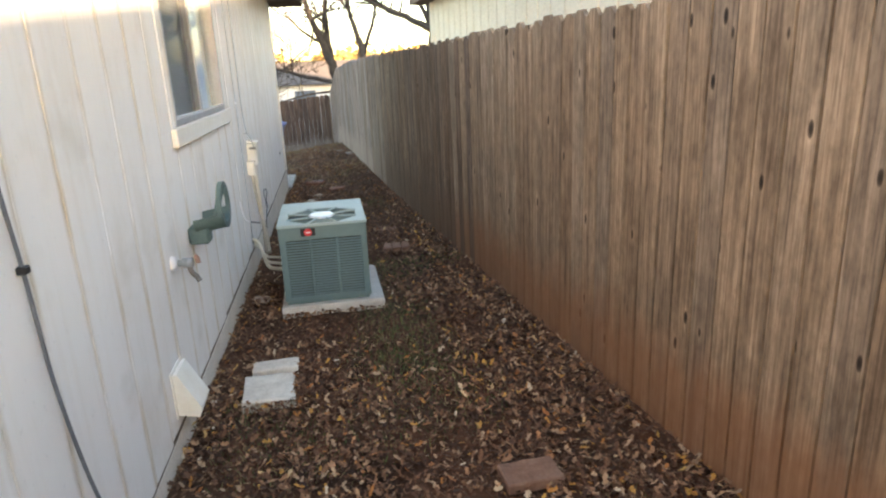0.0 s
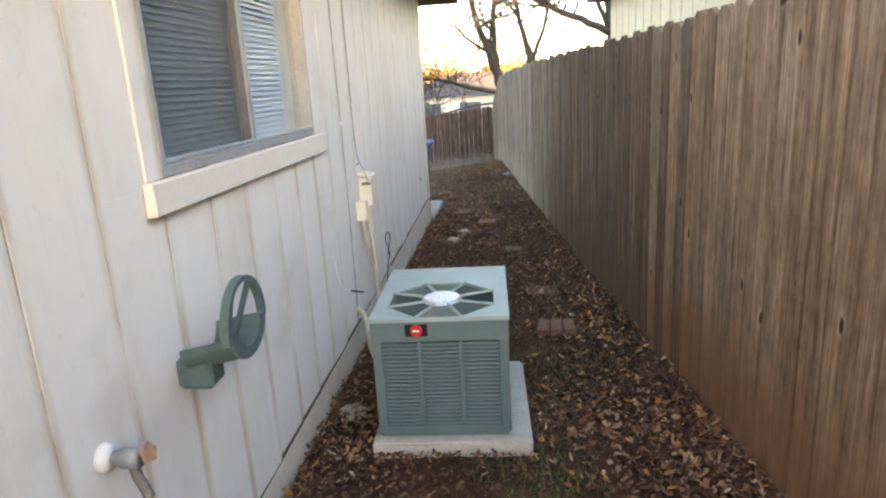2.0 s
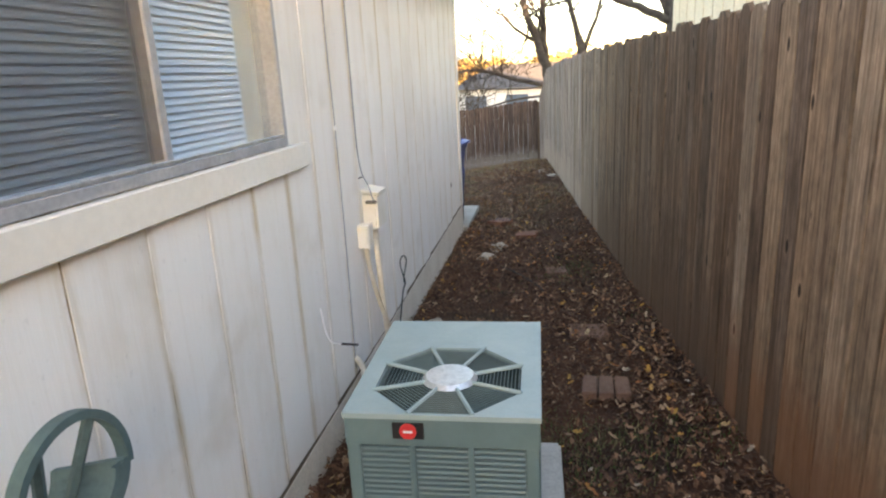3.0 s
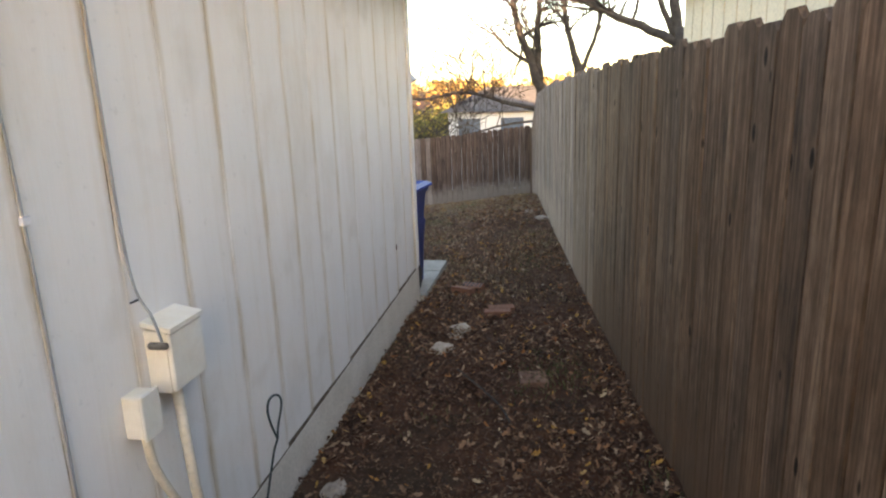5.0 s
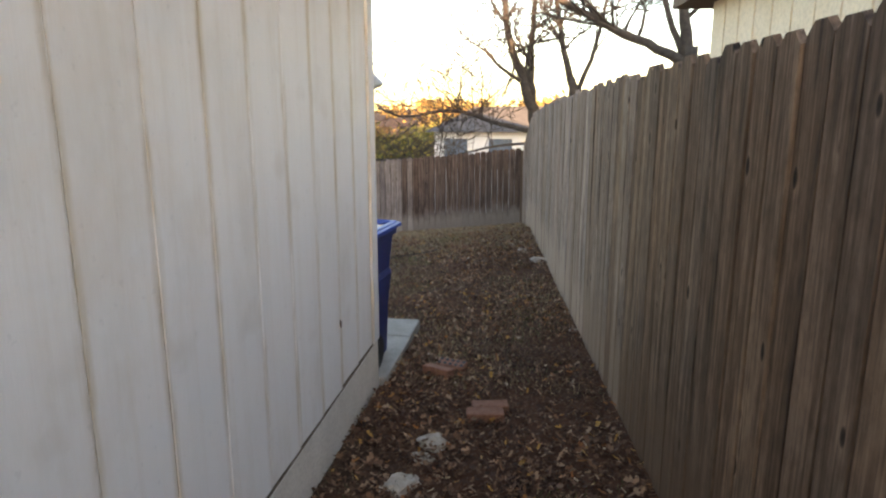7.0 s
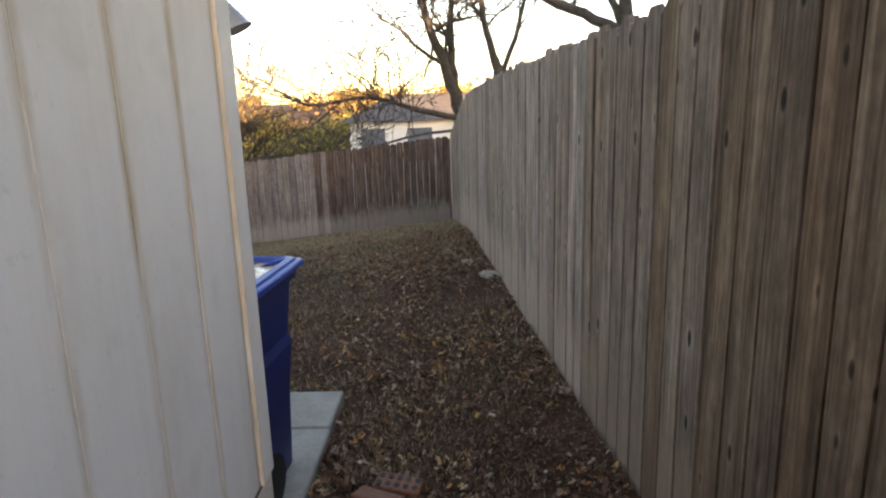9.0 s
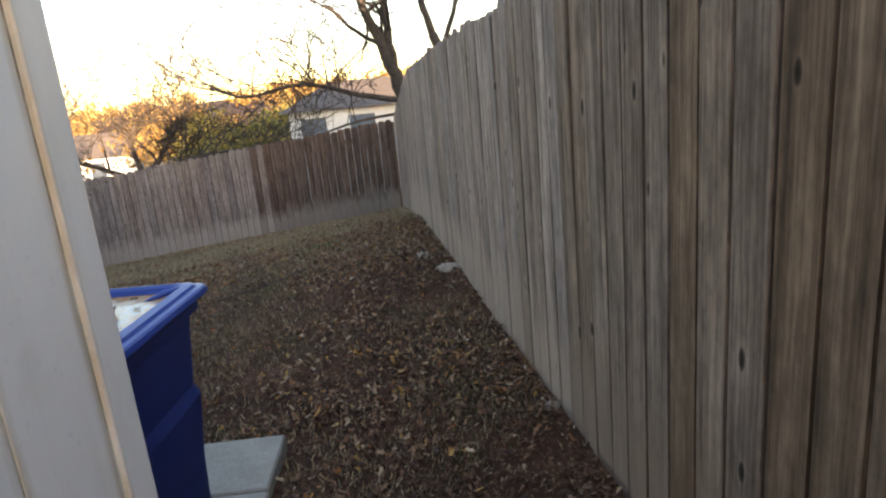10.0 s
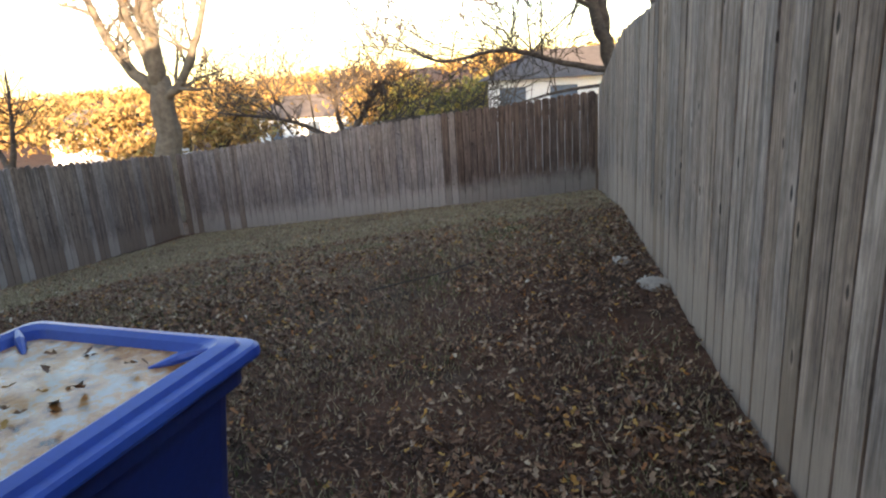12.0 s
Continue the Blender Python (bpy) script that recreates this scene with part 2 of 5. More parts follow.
def leaf_material(name, stops, rough=0.7):
    m, nt, b = material(name, rough, 0, 0.25)
    g = nt.nodes.new("ShaderNodeNewGeometry")
    col = ramp(nt, g.outputs["Random Per Island"], stops)
    n = noise_tex(nt, place(nt, (1, 1, 1)), 55.0, 3)
    nt.links.new(mix(nt, 0.7, col, ramp(nt, n, [(0.3, 0.55), (0.6, 1.05)]), "MULTIPLY"), b.inputs["Base Color"])
    return m


M_DREGS = dregs_material()
M_LEAF = leaf_material("fallen_leaf", [(0.0, (0.06, 0.03, 0.018)), (0.25, (0.115, 0.056, 0.032)), (0.5, (0.185, 0.093, 0.05)), (0.70, (0.255, 0.15, 0.088)),
                                       (0.82, (0.37, 0.26, 0.17)), (0.90, (0.31, 0.115, 0.035)), (0.97, (0.44, 0.25, 0.06)), (1.0, (0.52, 0.44, 0.35))])
M_LITTER = leaf_material("leaf_litter", [(0.0, (0.04, 0.022, 0.014)), (0.4, (0.095, 0.047, 0.027)), (0.75, (0.15, 0.077, 0.043)), (0.93, (0.21, 0.12, 0.068)), (1.0, (0.30, 0.21, 0.14))])
M_GRASS = leaf_material("grass_blade", [(0.0, (0.045, 0.075, 0.02)), (0.5, (0.09, 0.12, 0.035)), (0.8, (0.19, 0.17, 0.075)), (1.0, (0.30, 0.24, 0.13))])
M_STRAW = leaf_material("dry_grass_blade", [(0.0, (0.19, 0.145, 0.08)), (0.5, (0.34, 0.26, 0.15)), (0.8, (0.45, 0.35, 0.22)), (1.0, (0.19, 0.18, 0.08))])
M_AUTUMN = leaf_material("autumn_foliage", [(0.0, (0.12, 0.085, 0.035)), (0.4, (0.26, 0.155, 0.055)), (0.75, (0.36, 0.22, 0.08)), (1.0, (0.20, 0.18, 0.06))])
M_GREEN = leaf_material("green_foliage", [(0.0, (0.10, 0.10, 0.03)), (0.5, (0.22, 0.19, 0.05)), (0.8, (0.32, 0.25, 0.06)), (1.0, (0.36, 0.24, 0.07))])


def soil_material():
    m, nt, b = material("soil", 0.95, 0, 0.15)
    v = place(nt, (1, 1, 1))
    big = noise_tex(nt, v, 0.9, 4)
    mid = noise_tex(nt, v, 9.0, 6, 0.7)
    col = ramp(nt, big, [(0.35, (0.052, 0.029, 0.02)), (0.5, (0.115, 0.054, 0.032)), (0.65, (0.075, 0.047, 0.03))])
    col = mix(nt, 0.85, col, ramp(nt, mid, [(0.3, 0.4), (0.7, 1.25)]), "MULTIPLY")
    nt.links.new(col, b.inputs["Base Color"])
    bump(nt, b, noise_tex(nt, v, 38.0, 6, 0.7), 0.7, 0.02)
    return m


M_SOIL = soil_material()


def glass_material():
    m, nt, b = material("window_glass", 0.02, 0, 0.5)
    t = nt.nodes.new("ShaderNodeBsdfTransparent")
    t.inputs[0].default_value = (0.93, 0.96, 0.97, 1)
    g = nt.nodes.new("ShaderNodeBsdfGlossy")
    g.inputs["Roughness"].default_value = 0.02
    s = nt.nodes.new("ShaderNodeMixShader")
    s.inputs[0].default_value = 0.07
    nt.links.new(t.outputs[0], s.inputs[1])
    nt.links.new(g.outputs[0], s.inputs[2])
    nt.links.new(s.outputs[0], nt.nodes["Material Output"].inputs[0])
    return m


def screen_material():
    m, nt, b = material("insect_screen", 0.7)
    b.inputs["Base Color"].default_value = (0.05, 0.055, 0.065, 1)
    t = nt.nodes.new("ShaderNodeBsdfTransparent")
    s = nt.nodes.new("ShaderNodeMixShader")
    s.inputs[0].default_value = 0.27
    nt.links.new(t.outputs[0], s.inputs[1])
    nt.links.new(b.outputs[0], s.inputs[2])
    nt.links.new(s.outputs[0], nt.nodes["Material Output"].inputs[0])
    return m


M_GLASS, M_SCREEN = glass_material(), screen_material()


# ---- building helpers ----
def link(name, me, mat, parent=None, label="", m=None):
    if mat and not me.materials:
        me.materials.append(mat)
    ob = new(name, me)
    if m is not None:
        ob.matrix_basis = m
    if parent:
        ob.parent = parent
        if m is None:
            p = parent.matrix_basis if parent.parent is None else parent.parent.matrix_basis @ parent.matrix_basis
            if parent.type == "EMPTY":
                ob.matrix_parent_inverse = p.inverted()
    if label:
        ob["label"] = label
    return ob


def part(name, bm, mat, parent=None, label="", smooth=False, m=None):
    me = bpy.data.meshes.new(name)
    if smooth:
        for f in bm.faces:
            f.smooth = True
    bm.to_mesh(me)
    bm.free()
    return link(name, me, mat, parent, label, m)


def raw(name, verts, faces, mat, parent=None, label="", smooth=False, m=None):
    me = bpy.data.meshes.new(name)
    me.from_pydata(verts, [], faces)
    if smooth:
        me.polygons.foreach_set("use_smooth", [True] * len(me.polygons))
    me.update()
    return link(name, me, mat, parent, label, m)


def base(name, x, y, z, rz=0.0, label="", category="", group="", kind=""):
    ob = new(name)
    ob.empty_display_size = 0.1
    ob.matrix_basis = pose(x, y, z, 0, 0, rz)
    return tagged(ob, label, category, group, kind)


def slab(x0, y0, z0, x1, y1, z1, bevel=0.0, bm=None, seg=1):
    bm = bm or bmesh.new()
    made = bmesh.ops.create_cube(bm, size=1)["verts"]
    for v in made:
        v.co = Vector((x0 + (v.co.x + 0.5) * (x1 - x0), y0 + (v.co.y + 0.5) * (y1 - y0), z0 + (v.co.z + 0.5) * (z1 - z0)))
    if bevel:
        es = {e for v in made for e in v.link_edges}
        bmesh.ops.bevel(bm, geom=list(es), offset=bevel, segments=seg, affect="EDGES")
    return bm


def tube(points, radii, sides=8, verts=None, faces=None, cap=True):
    """Verts and faces of a tapered tube through the points."""
    verts = [] if verts is None else verts
    faces = [] if faces is None else faces
    pts = [Vector(p) for p in points]
    if isinstance(radii, (int, float)):
        radii = [radii] * len(pts)
    start = len(verts)
    for i, p in enumerate(pts):
        d = (pts[min(i + 1, len(pts) - 1)] - pts[max(i - 1, 0)]).normalized()
        a = d.orthogonal().normalized() if i == 0 else (a - d * a.dot(d)).normalized()
        b = d.cross(a)
        for k in range(sides):
            t = 2 * math.pi * k / sides
            verts.append(p + (a * math.cos(t) + b * math.sin(t)) * radii[i])
    for i in range(len(pts) - 1):
        for k in range(sides):
            s, k2 = start + i * sides, (k + 1) % sides
            faces.append((s + k, s + k2, s + sides + k2, s + sides + k))
    if cap:
        faces.append(tuple(start + k for k in reversed(range(sides))))
        faces.append(tuple(start + (len(pts) - 1) * sides + k for k in range(sides)))
    return verts, faces


def pipe(name, points, r, mat, parent=None, label="", sides=8):
    v, f = tube(points, r, sides)
    return raw(name, v, f, mat, parent, label, True)


def curve_points(ctrl, n=8):
    """A smooth line through control points."""
    c = [Vector(p) for p in ctrl]
    c = [c[0] * 2 - c[1]] + c + [c[-1] * 2 - c[-2]]
    out = []
    for i in range(1, len(c) - 2):
        for k in range(n):
            t = k / n
            out.append(0.5 * ((2 * c[i]) + (c[i + 1] - c[i - 1]) * t + (2 * c[i - 1] - 5 * c[i] + 4 * c[i + 1] - c[i + 2]) * t * t
                              + (3 * c[i] - c[i - 1] - 3 * c[i + 1] + c[i + 2]) * t ** 3))
    return out + [c[-2]]


def smooth_step(a, b, v):
    t = np.clip((v - a) / (b - a), 0, 1)
    return t * t * (3 - 2 * t)


def ground_z(x, y):
    """Height of the ground: level along the house, falling away over the yard, a hill far off."""
    x, y = np.asarray(x, float), np.asarray(y, float)
    z = np.interp(y, [15.5, 18.0, 19.9, 23.3, 30, 55, 80, 170, 320, 700], [0, -0.1, -0.40, -0.93, -1.9, -5, -4.6, 0.5, 5, 8])
    lean = np.interp(y, [11.5, 18.0, 23.3, 40], [0.0, 0.14, 0.095, 0.03])
    side = np.interp(x / np.maximum(y, 1), [-0.9, -0.5, -0.2, 0.3], [0.35, 0.6, 1.0, 1.0])
    z = np.where(y > 80, -4.6 + (z + 4.6) * side, z)
    return z - lean * np.clip(0.6 - x, 0, 12)


# ---- ground ----
def build_ground():
    xs = np.concatenate([np.array([-700, -400, -200, -100, -60, -40, -25, -15]), np.arange(-10, 3.5, 0.09), np.array([4, 5, 7, 10, 15, 25, 40, 60, 100, 200, 400, 700])])
    ys = np.concatenate([np.array([-300, -100, -40, -15, -6]), np.arange(-3, 25, 0.09), np.array([26, 28, 31, 35, 40, 46, 55, 66, 80, 100, 125, 150, 170, 200, 240, 280, 320, 400, 550, 800])])
    gx, gy = np.meshgrid(xs, ys)
    z = ground_z(gx, gy)
    near = (gx > -10) & (gx < 3.4) & (gy > -3) & (gy < 25)
    rough = np.array([noise.noise(Vector((a * 1.3, b * 1.3, 0))) * 0.018 + noise.noise(Vector((a * 5, b * 5, 3))) * 0.012 for a, b in zip(gx.ravel(), gy.ravel())]).reshape(gx.shape)
    z = z + np.where(near, rough - 0.008, -0.02)
    nx, ny = len(xs), len(ys)
    verts = np.stack([gx, gy, z], -1).reshape(-1, 3)
    i = np.arange(nx * ny).reshape(ny, nx)
    faces = np.stack([i[:-1, :-1], i[:-1, 1:], i[1:, 1:], i[1:, :-1]], -1).reshape(-1, 4)
    g = raw("ground", verts.tolist(), faces.tolist(), M_SOIL, smooth=True)
    tagged(g, "bare brown soil with worn grass under leaves", "ground", kind="structure")


build_ground()


# ---- house beside the walk ----
HOUSE_END, HOUSE_START, WALL_TOP = 11.42, -3.0, 2.62
WIN_Y0, WIN_Y1, WIN_Z0, WIN_Z1 = 5.37, 6.88, 1.46, 2.42


def siding_foot(y):
    return 0.10 + 0.028 * (max(y, 3.5) - 4.0)


def build_house():
    bm = slab(-0.16, HOUSE_START, -0.1, -0.0035, WIN_Y0, WALL_TOP)
    slab(-0.16, WIN_Y1, -0.1, -0.0035, HOUSE_END - 0.02, WALL_TOP, bm=bm)
    slab(-0.16, WIN_Y0, -0.1, -0.0035, WIN_Y1, WIN_Z0, bm=bm)
    slab(-0.16, WIN_Y0, WIN_Z1, -0.0035, WIN_Y1, WALL_TOP, bm=bm)
    wall = part("wall_1", bm, M_GROOVE)
    tagged(wall, "off-white grooved plywood siding with tan stains", "wall", kind="structure")
    step, gap = 0.297, 0.007
    first = 8.33 - 39 * step
    for k in range(60):
        a, b = first + k * step + gap / 2, first + (k + 1) * step - gap / 2
        a, b = max(a, HOUSE_START), min(b, HOUSE_END - 0.112)
        if b - a < 0.008:
            continue
        spans = [(siding_foot((a + b) / 2) + random.choice((0.003, 0.005, 0.007, 0.010, 0.016)), WALL_TOP - 0.01)]
        pieces = []
        if b > WIN_Y0 - 0.07 and a < WIN_Y1 + 0.07:
            lo, hi = max(a, WIN_Y0), min(b, WIN_Y1)
            pieces += [(a, b, spans[0][0], WIN_Z0 - 0.02), (a, b, WIN_Z1 + 0.02, spans[0][1])]
            if a < WIN_Y0 - 0.02:
                pieces.append((a, WIN_Y0 - 0.015, WIN_Z0 - 0.02, WIN_Z1 + 0.02))
            if b > WIN_Y1 + 0.02:
                pieces.append((WIN_Y1 + 0.015, b, WIN_Z0 - 0.02, WIN_Z1 + 0.02))
        else:
            pieces.append((a, b, *spans[0]))
        for y0, y1, z0, z1 in pieces:
            out = random.uniform(-0.0008, 0.0008)
            part("siding_board", slab(-0.0034, y0, z0, out, y1, z1, 0.0008), M_SIDING, wall)
    part("corner_board", slab(-0.02, HOUSE_END - 0.11, siding_foot(11.4), 0.010, HOUSE_END + 0.012, WALL_TOP - 0.01, 0.004), M_SIDING, wall, "cream corner board with yellowed edge")
    # dark strip paints the shadow gap along the rotted foot of the siding
    gap_v = [(x, y, siding_foot(y) + dz) for y in (HOUSE_START, 3.5, HOUSE_END - 0.03) for x, dz in ((-0.008, -0.03), (-0.0028, -0.03), (-0.0028, 0.022), (-0.008, 0.022))]
    raw("foot_shade_strip", gap_v, [(k + i, k + (i + 1) % 4, k + 4 + (i + 1) % 4, k + 4 + i) for k in (0, 4) for i in range(4)], M_HUSK_SHADE, wall, "dark strip for shade under the rotted siding foot")
    top = bmesh.new()
    vs = []
    for y in (HOUSE_START, 3.5, HOUSE_END):
        for x, up in ((-0.15, 0), (0.004, 0), (0.001, 1), (-0.15, 1)):
            vs.append(top.verts.new((x, y, siding_foot(y) - 0.012 if up else -0.3)))
    for s in (0, 4):
        for k in range(4):
            top.faces.new((vs[s + k], vs[s + (k + 1) % 4], vs[s + 4 + (k + 1) % 4], vs[s + 4 + k]))
    top.faces.new(vs[:4][::-1]), top.faces.new(vs[-4:])
    tagged(part("foundation", top, M_CONCRETE), "painted concrete foundation band under the siding", "foundation", kind="structure")
    tagged(part("wall_2", slab(-9.0, HOUSE_END - 0.15, -1.6, -0.022, HOUSE_END - 0.002, WALL_TOP), M_SIDING), "off-white rear wall of the house", "wall", kind="structure")
    tagged(part("wall_3", slab(-9.0, HOUSE_START, -1.6, -8.85, HOUSE_END - 0.15, WALL_TOP), M_SIDING), "off-white far wall of the house", "wall", kind="structure")
    tagged(part("wall_4", slab(-8.85, HOUSE_START - 0.15, -0.3, -0.012, HOUSE_START - 0.003, WALL_TOP), M_SIDING), "off-white front wall of the house", "wall", kind="structure")
    tagged(part("ceiling", slab(-9.0, HOUSE_START, WALL_TOP + 0.004, 0.0, HOUSE_END, WALL_TOP + 0.05), M_INSIDE), "plain plaster ceiling of the house", "ceiling", kind="structure")
    tagged(part("wall_5", slab(-3.0, 3.0, 0.2, -2.9, 9.0, WALL_TOP), M_INSIDE), "plain plaster wall inside the room", "wall", kind="structure")
    # roof is out of view; added so that it shades the yard from low sun
    roof = base("roof", -4.5, 4.2, WALL_TOP, label="unseen dark shingle roof with brown fascia, blocking low sun", category="roof", kind="structure")
    e, y0, y1, z = 0.42, HOUSE_START - 0.5, HOUSE_END + 0.45, WALL_TOP + 0.06
    v = [(e, y0, z), (e, y1, z), (-4.5, y1, z + 2.0), (-4.5, y0, z + 2.0), (-9 - e, y0, z), (-9 - e, y1, z)]
    v += [(a, b, c + 0.12) for a, b, c in v]
    raw("shingles", v, [(0, 1, 2, 3)[::-1], (3, 2, 5, 4)[::-1], (6, 7, 8, 9), (9, 8, 11, 10), (0, 1, 7, 6)[::-1], (4, 5, 11, 10), (1, 2, 8, 7), (2, 5, 11, 8), (0, 3, 9, 6), (3, 4, 10, 9)], M_ROOF, roof)
    raw("gable", [(-9, HOUSE_END - 0.03, WALL_TOP + 0.05), (0, HOUSE_END - 0.03, WALL_TOP + 0.05), (-4.5, HOUSE_END - 0.03, WALL_TOP + 1.9)], [(0, 1, 2)], M_SIDING, roof)
    part("soffit", slab(-0.2, y0 + 0.02, WALL_TOP - 0.005 + 0.06, e - 0.01, y1 - 0.01, WALL_TOP + 0.085), M_FASCIA, roof, "brown soffit")
    part("fascia", slab(e, y0, WALL_TOP + 0.02, e + 0.025, y1, WALL_TOP + 0.2, 0.004), M_FASCIA, roof)
    part("fascia", slab(-9.2, y1, WALL_TOP - 0.02, e + 0.025, y1 + 0.025, WALL_TOP + 0.16, 0.004), M_FASCIA, roof)


def build_window():
    w = base("window_1", 0, 6.12, WIN_Z0, label="sliding aluminium window with cream trim, left half screened", category="window", kind="structure")
    part("window_sill", slab(0.002, 5.265, 1.362, 0.034, 7.025, 1.458, 0.004), M_TRIM, w, "cream board under the window, stained")
    part("casing", slab(0.002, 5.28, 1.46, 0.010, WIN_Y0, WIN_Z1, 0.002), M_SIDING, w)
    part("casing", slab(0.002, WIN_Y1, 1.46, 0.010, 6.985, WIN_Z1, 0.002), M_SIDING, w)
    part("casing", slab(0.002, 5.28, WIN_Z1 + 0.002, 0.018, 6.985, WIN_Z1 + 0.1, 0.003), M_SIDING, w)
    a, b, z0, z1 = WIN_Y0 + 0.002, WIN_Y1 - 0.002, WIN_Z0 + 0.002, WIN_Z1 - 0.002
    bm = slab(-0.08, a, z0, 0.012, b, z0 + 0.032, 0.002)
    slab(-0.08, a, z1 - 0.03, 0.012, b, z1, 0.002, bm)
    slab(-0.08, a, z0 + 0.033, 0.012, a + 0.025, z1 - 0.031, 0.002, bm)
    slab(-0.08, b - 0.025, z0 + 0.033, 0.012, b, z1 - 0.031, 0.002, bm)
    part("window_frame", bm, M_ALU, w, "grey aluminium frame")
    part("sill_track", slab(0.0, a + 0.03, z0 + 0.033, 0.008, b - 0.03, z0 + 0.045, 0.002), M_STEEL, w, "bright bottom track")
    mid = 6.12
    part("stile", slab(-0.045, mid - 0.032, z0 + 0.034, 0.004, mid + 0.002, z1 - 0.032, 0.003), M_ALU, w)
    part("stile", slab(-0.06, mid + 0.005, z0 + 0.034, -0.022, mid + 0.04, z1 - 0.032, 0.003), M_STEEL, w)
    part("screen", slab(-0.004, a + 0.03, z0 + 0.05, -0.0025, mid - 0.034, z1 - 0.035), M_SCREEN, w, "dark insect screen")
    for y0, y1, x in ((a + 0.03, mid - 0.034, -0.034), (mid + 0.042, b - 0.028, -0.045)):
        p = part("pane", slab(x, y0, z0 + 0.035, x + 0.004, y1, z1 - 0.033), M_GLASS, w)
        p.visible_shadow = False
    # added strip, standing in for a pale band in the glass
    part("pale_strip", slab(-0.14, 6.70, WIN_Z0 + 0.01, -0.075, WIN_Y1 - 0.004, WIN_Z1 - 0.01, 0.004), M_TRIM, w, "pale cream strip added beside the blind")
    blind = base("window_blind", -0.07, 6.05, WIN_Z0, label="white closed horizontal blind hanging behind the window glass", category="blind")
    me = None
    z, k = WIN_Z0 + 0.045, 0
    while z < WIN_Z1 - 0.02:
        if me is None:
            bm = bmesh.new()
            n = 4
            rows = []
            for i in range(n + 1):
                u = i / n - 0.5
                x, h = -u * 0.016 + 0.003 * (1 - 4 * u * u), u * 0.0255
                rows.append([bm.verts.new((x, s, h)) for s in (-0.645, 0.645)])
            for i in range(n):
                bm.faces.new((rows[i][0], rows[i][1], rows[i + 1][1], rows[i + 1][0]))
            me = bpy.data.meshes.new("slat")
            bm.to_mesh(me)
            bm.free()
        link("slat", me, M_SLAT, blind, m=pose(0, 0, z - WIN_Z0, 0, 0, random.uniform(-0.05, 0.05)))
        z += 0.0225
    part("bottom_rail", slab(-0.083, 5.41, WIN_Z0 + 0.01, -0.058, 6.69, WIN_Z0 + 0.024, 0.003), M_SLAT, blind)


# ---- fences ----
SIDE = [(2.95, -3.0), (2.33, 3.9), (1.95, 7.0), (1.63, 9.7), (1.315, 12.7), (1.01, 15.8), (0.80, 18.6), (0.56, 23.25)]
SIDE_TOP = [(-3, 2.0), (6, 1.95), (9, 1.90), (12.5, 1.88), (15.5, 1.815), (18, 1.71), (19.9, 1.43), (23.3, 0.95)]


def picket_meshes(width, variants=5):
    """Dog-eared boards, one metre and eighty-five high before each is cut to its height."""
    out = []
    for k in range(variants):
        rnd = random.Random(40 + k)
        h, w, t, ear = 1.85, width / 2, 0.0105, 0.034 + rnd.uniform(-0.008, 0.01)
        line = [(-w, 0.0), (w, 0.0), (w, 0.65), (w, 1.25), (w, h - ear), (w - ear * 1.1, h), (-w + ear * 1.1, h), (-w, h - ear), (-w, 1.25), (-w, 0.65)]
        warp = lambda z: 0.0025 * math.sin(z * rnd_a + rnd_b)
        rnd_a, rnd_b = rnd.uniform(1, 3), rnd.uniform(0, 6)
        n = len(line)
        v = [(x, -t + warp(z), z) for x, z in line] + [(x, t - 0.019 + warp(z), z) for x, z in line]
        v += [(x * (1 - 0.0055 / w), t + warp(z), z - (0.004 if z > 1.7 else 0)) for x, z in line]
        f = []
        for s, flip in ((0, False), (2 * n, True)):
            for q in ((0, 1, 2, 9), (9, 2, 3, 8), (8, 3, 4, 7), (7, 4, 5, 6)):
                q = tuple(s + i for i in q)
                f.append(q[::-1] if flip else q)
        f += [(q + i, q + i + n, q + (i + 1) % n + n, q + (i + 1) % n) for q in (0, n) for i in range(n)]
        out.append((v, f))
    return out


PICKETS = {}


def picket_mesh(mat, kind, width):
    key = (mat.name, kind, width)
    if key not in PICKETS:
        v, f = picket_meshes(width)[kind]
        me = bpy.data.meshes.new("picket")
        me.from_pydata(v, [], f)
        me.update()
        me.materials.append(mat)
        PICKETS[key] = me
    return PICKETS[key]


def along(line):
    """Walks a line of plan points: length so far, and place and direction at a length."""
    pts = [Vector((*p, 0)) for p in line]
    lens = [0.0]
    for a, b in zip(pts, pts[1:]):
        lens.append(lens[-1] + (b - a).length)

    def at(s):
        i = max(k for k in range(len(lens) - 1) if lens[k] <= s + 1e-9)
        d = (pts[i + 1] - pts[i]).normalized()
        return pts[i] + d * (s - lens[i]), d
    return lens[-1], at


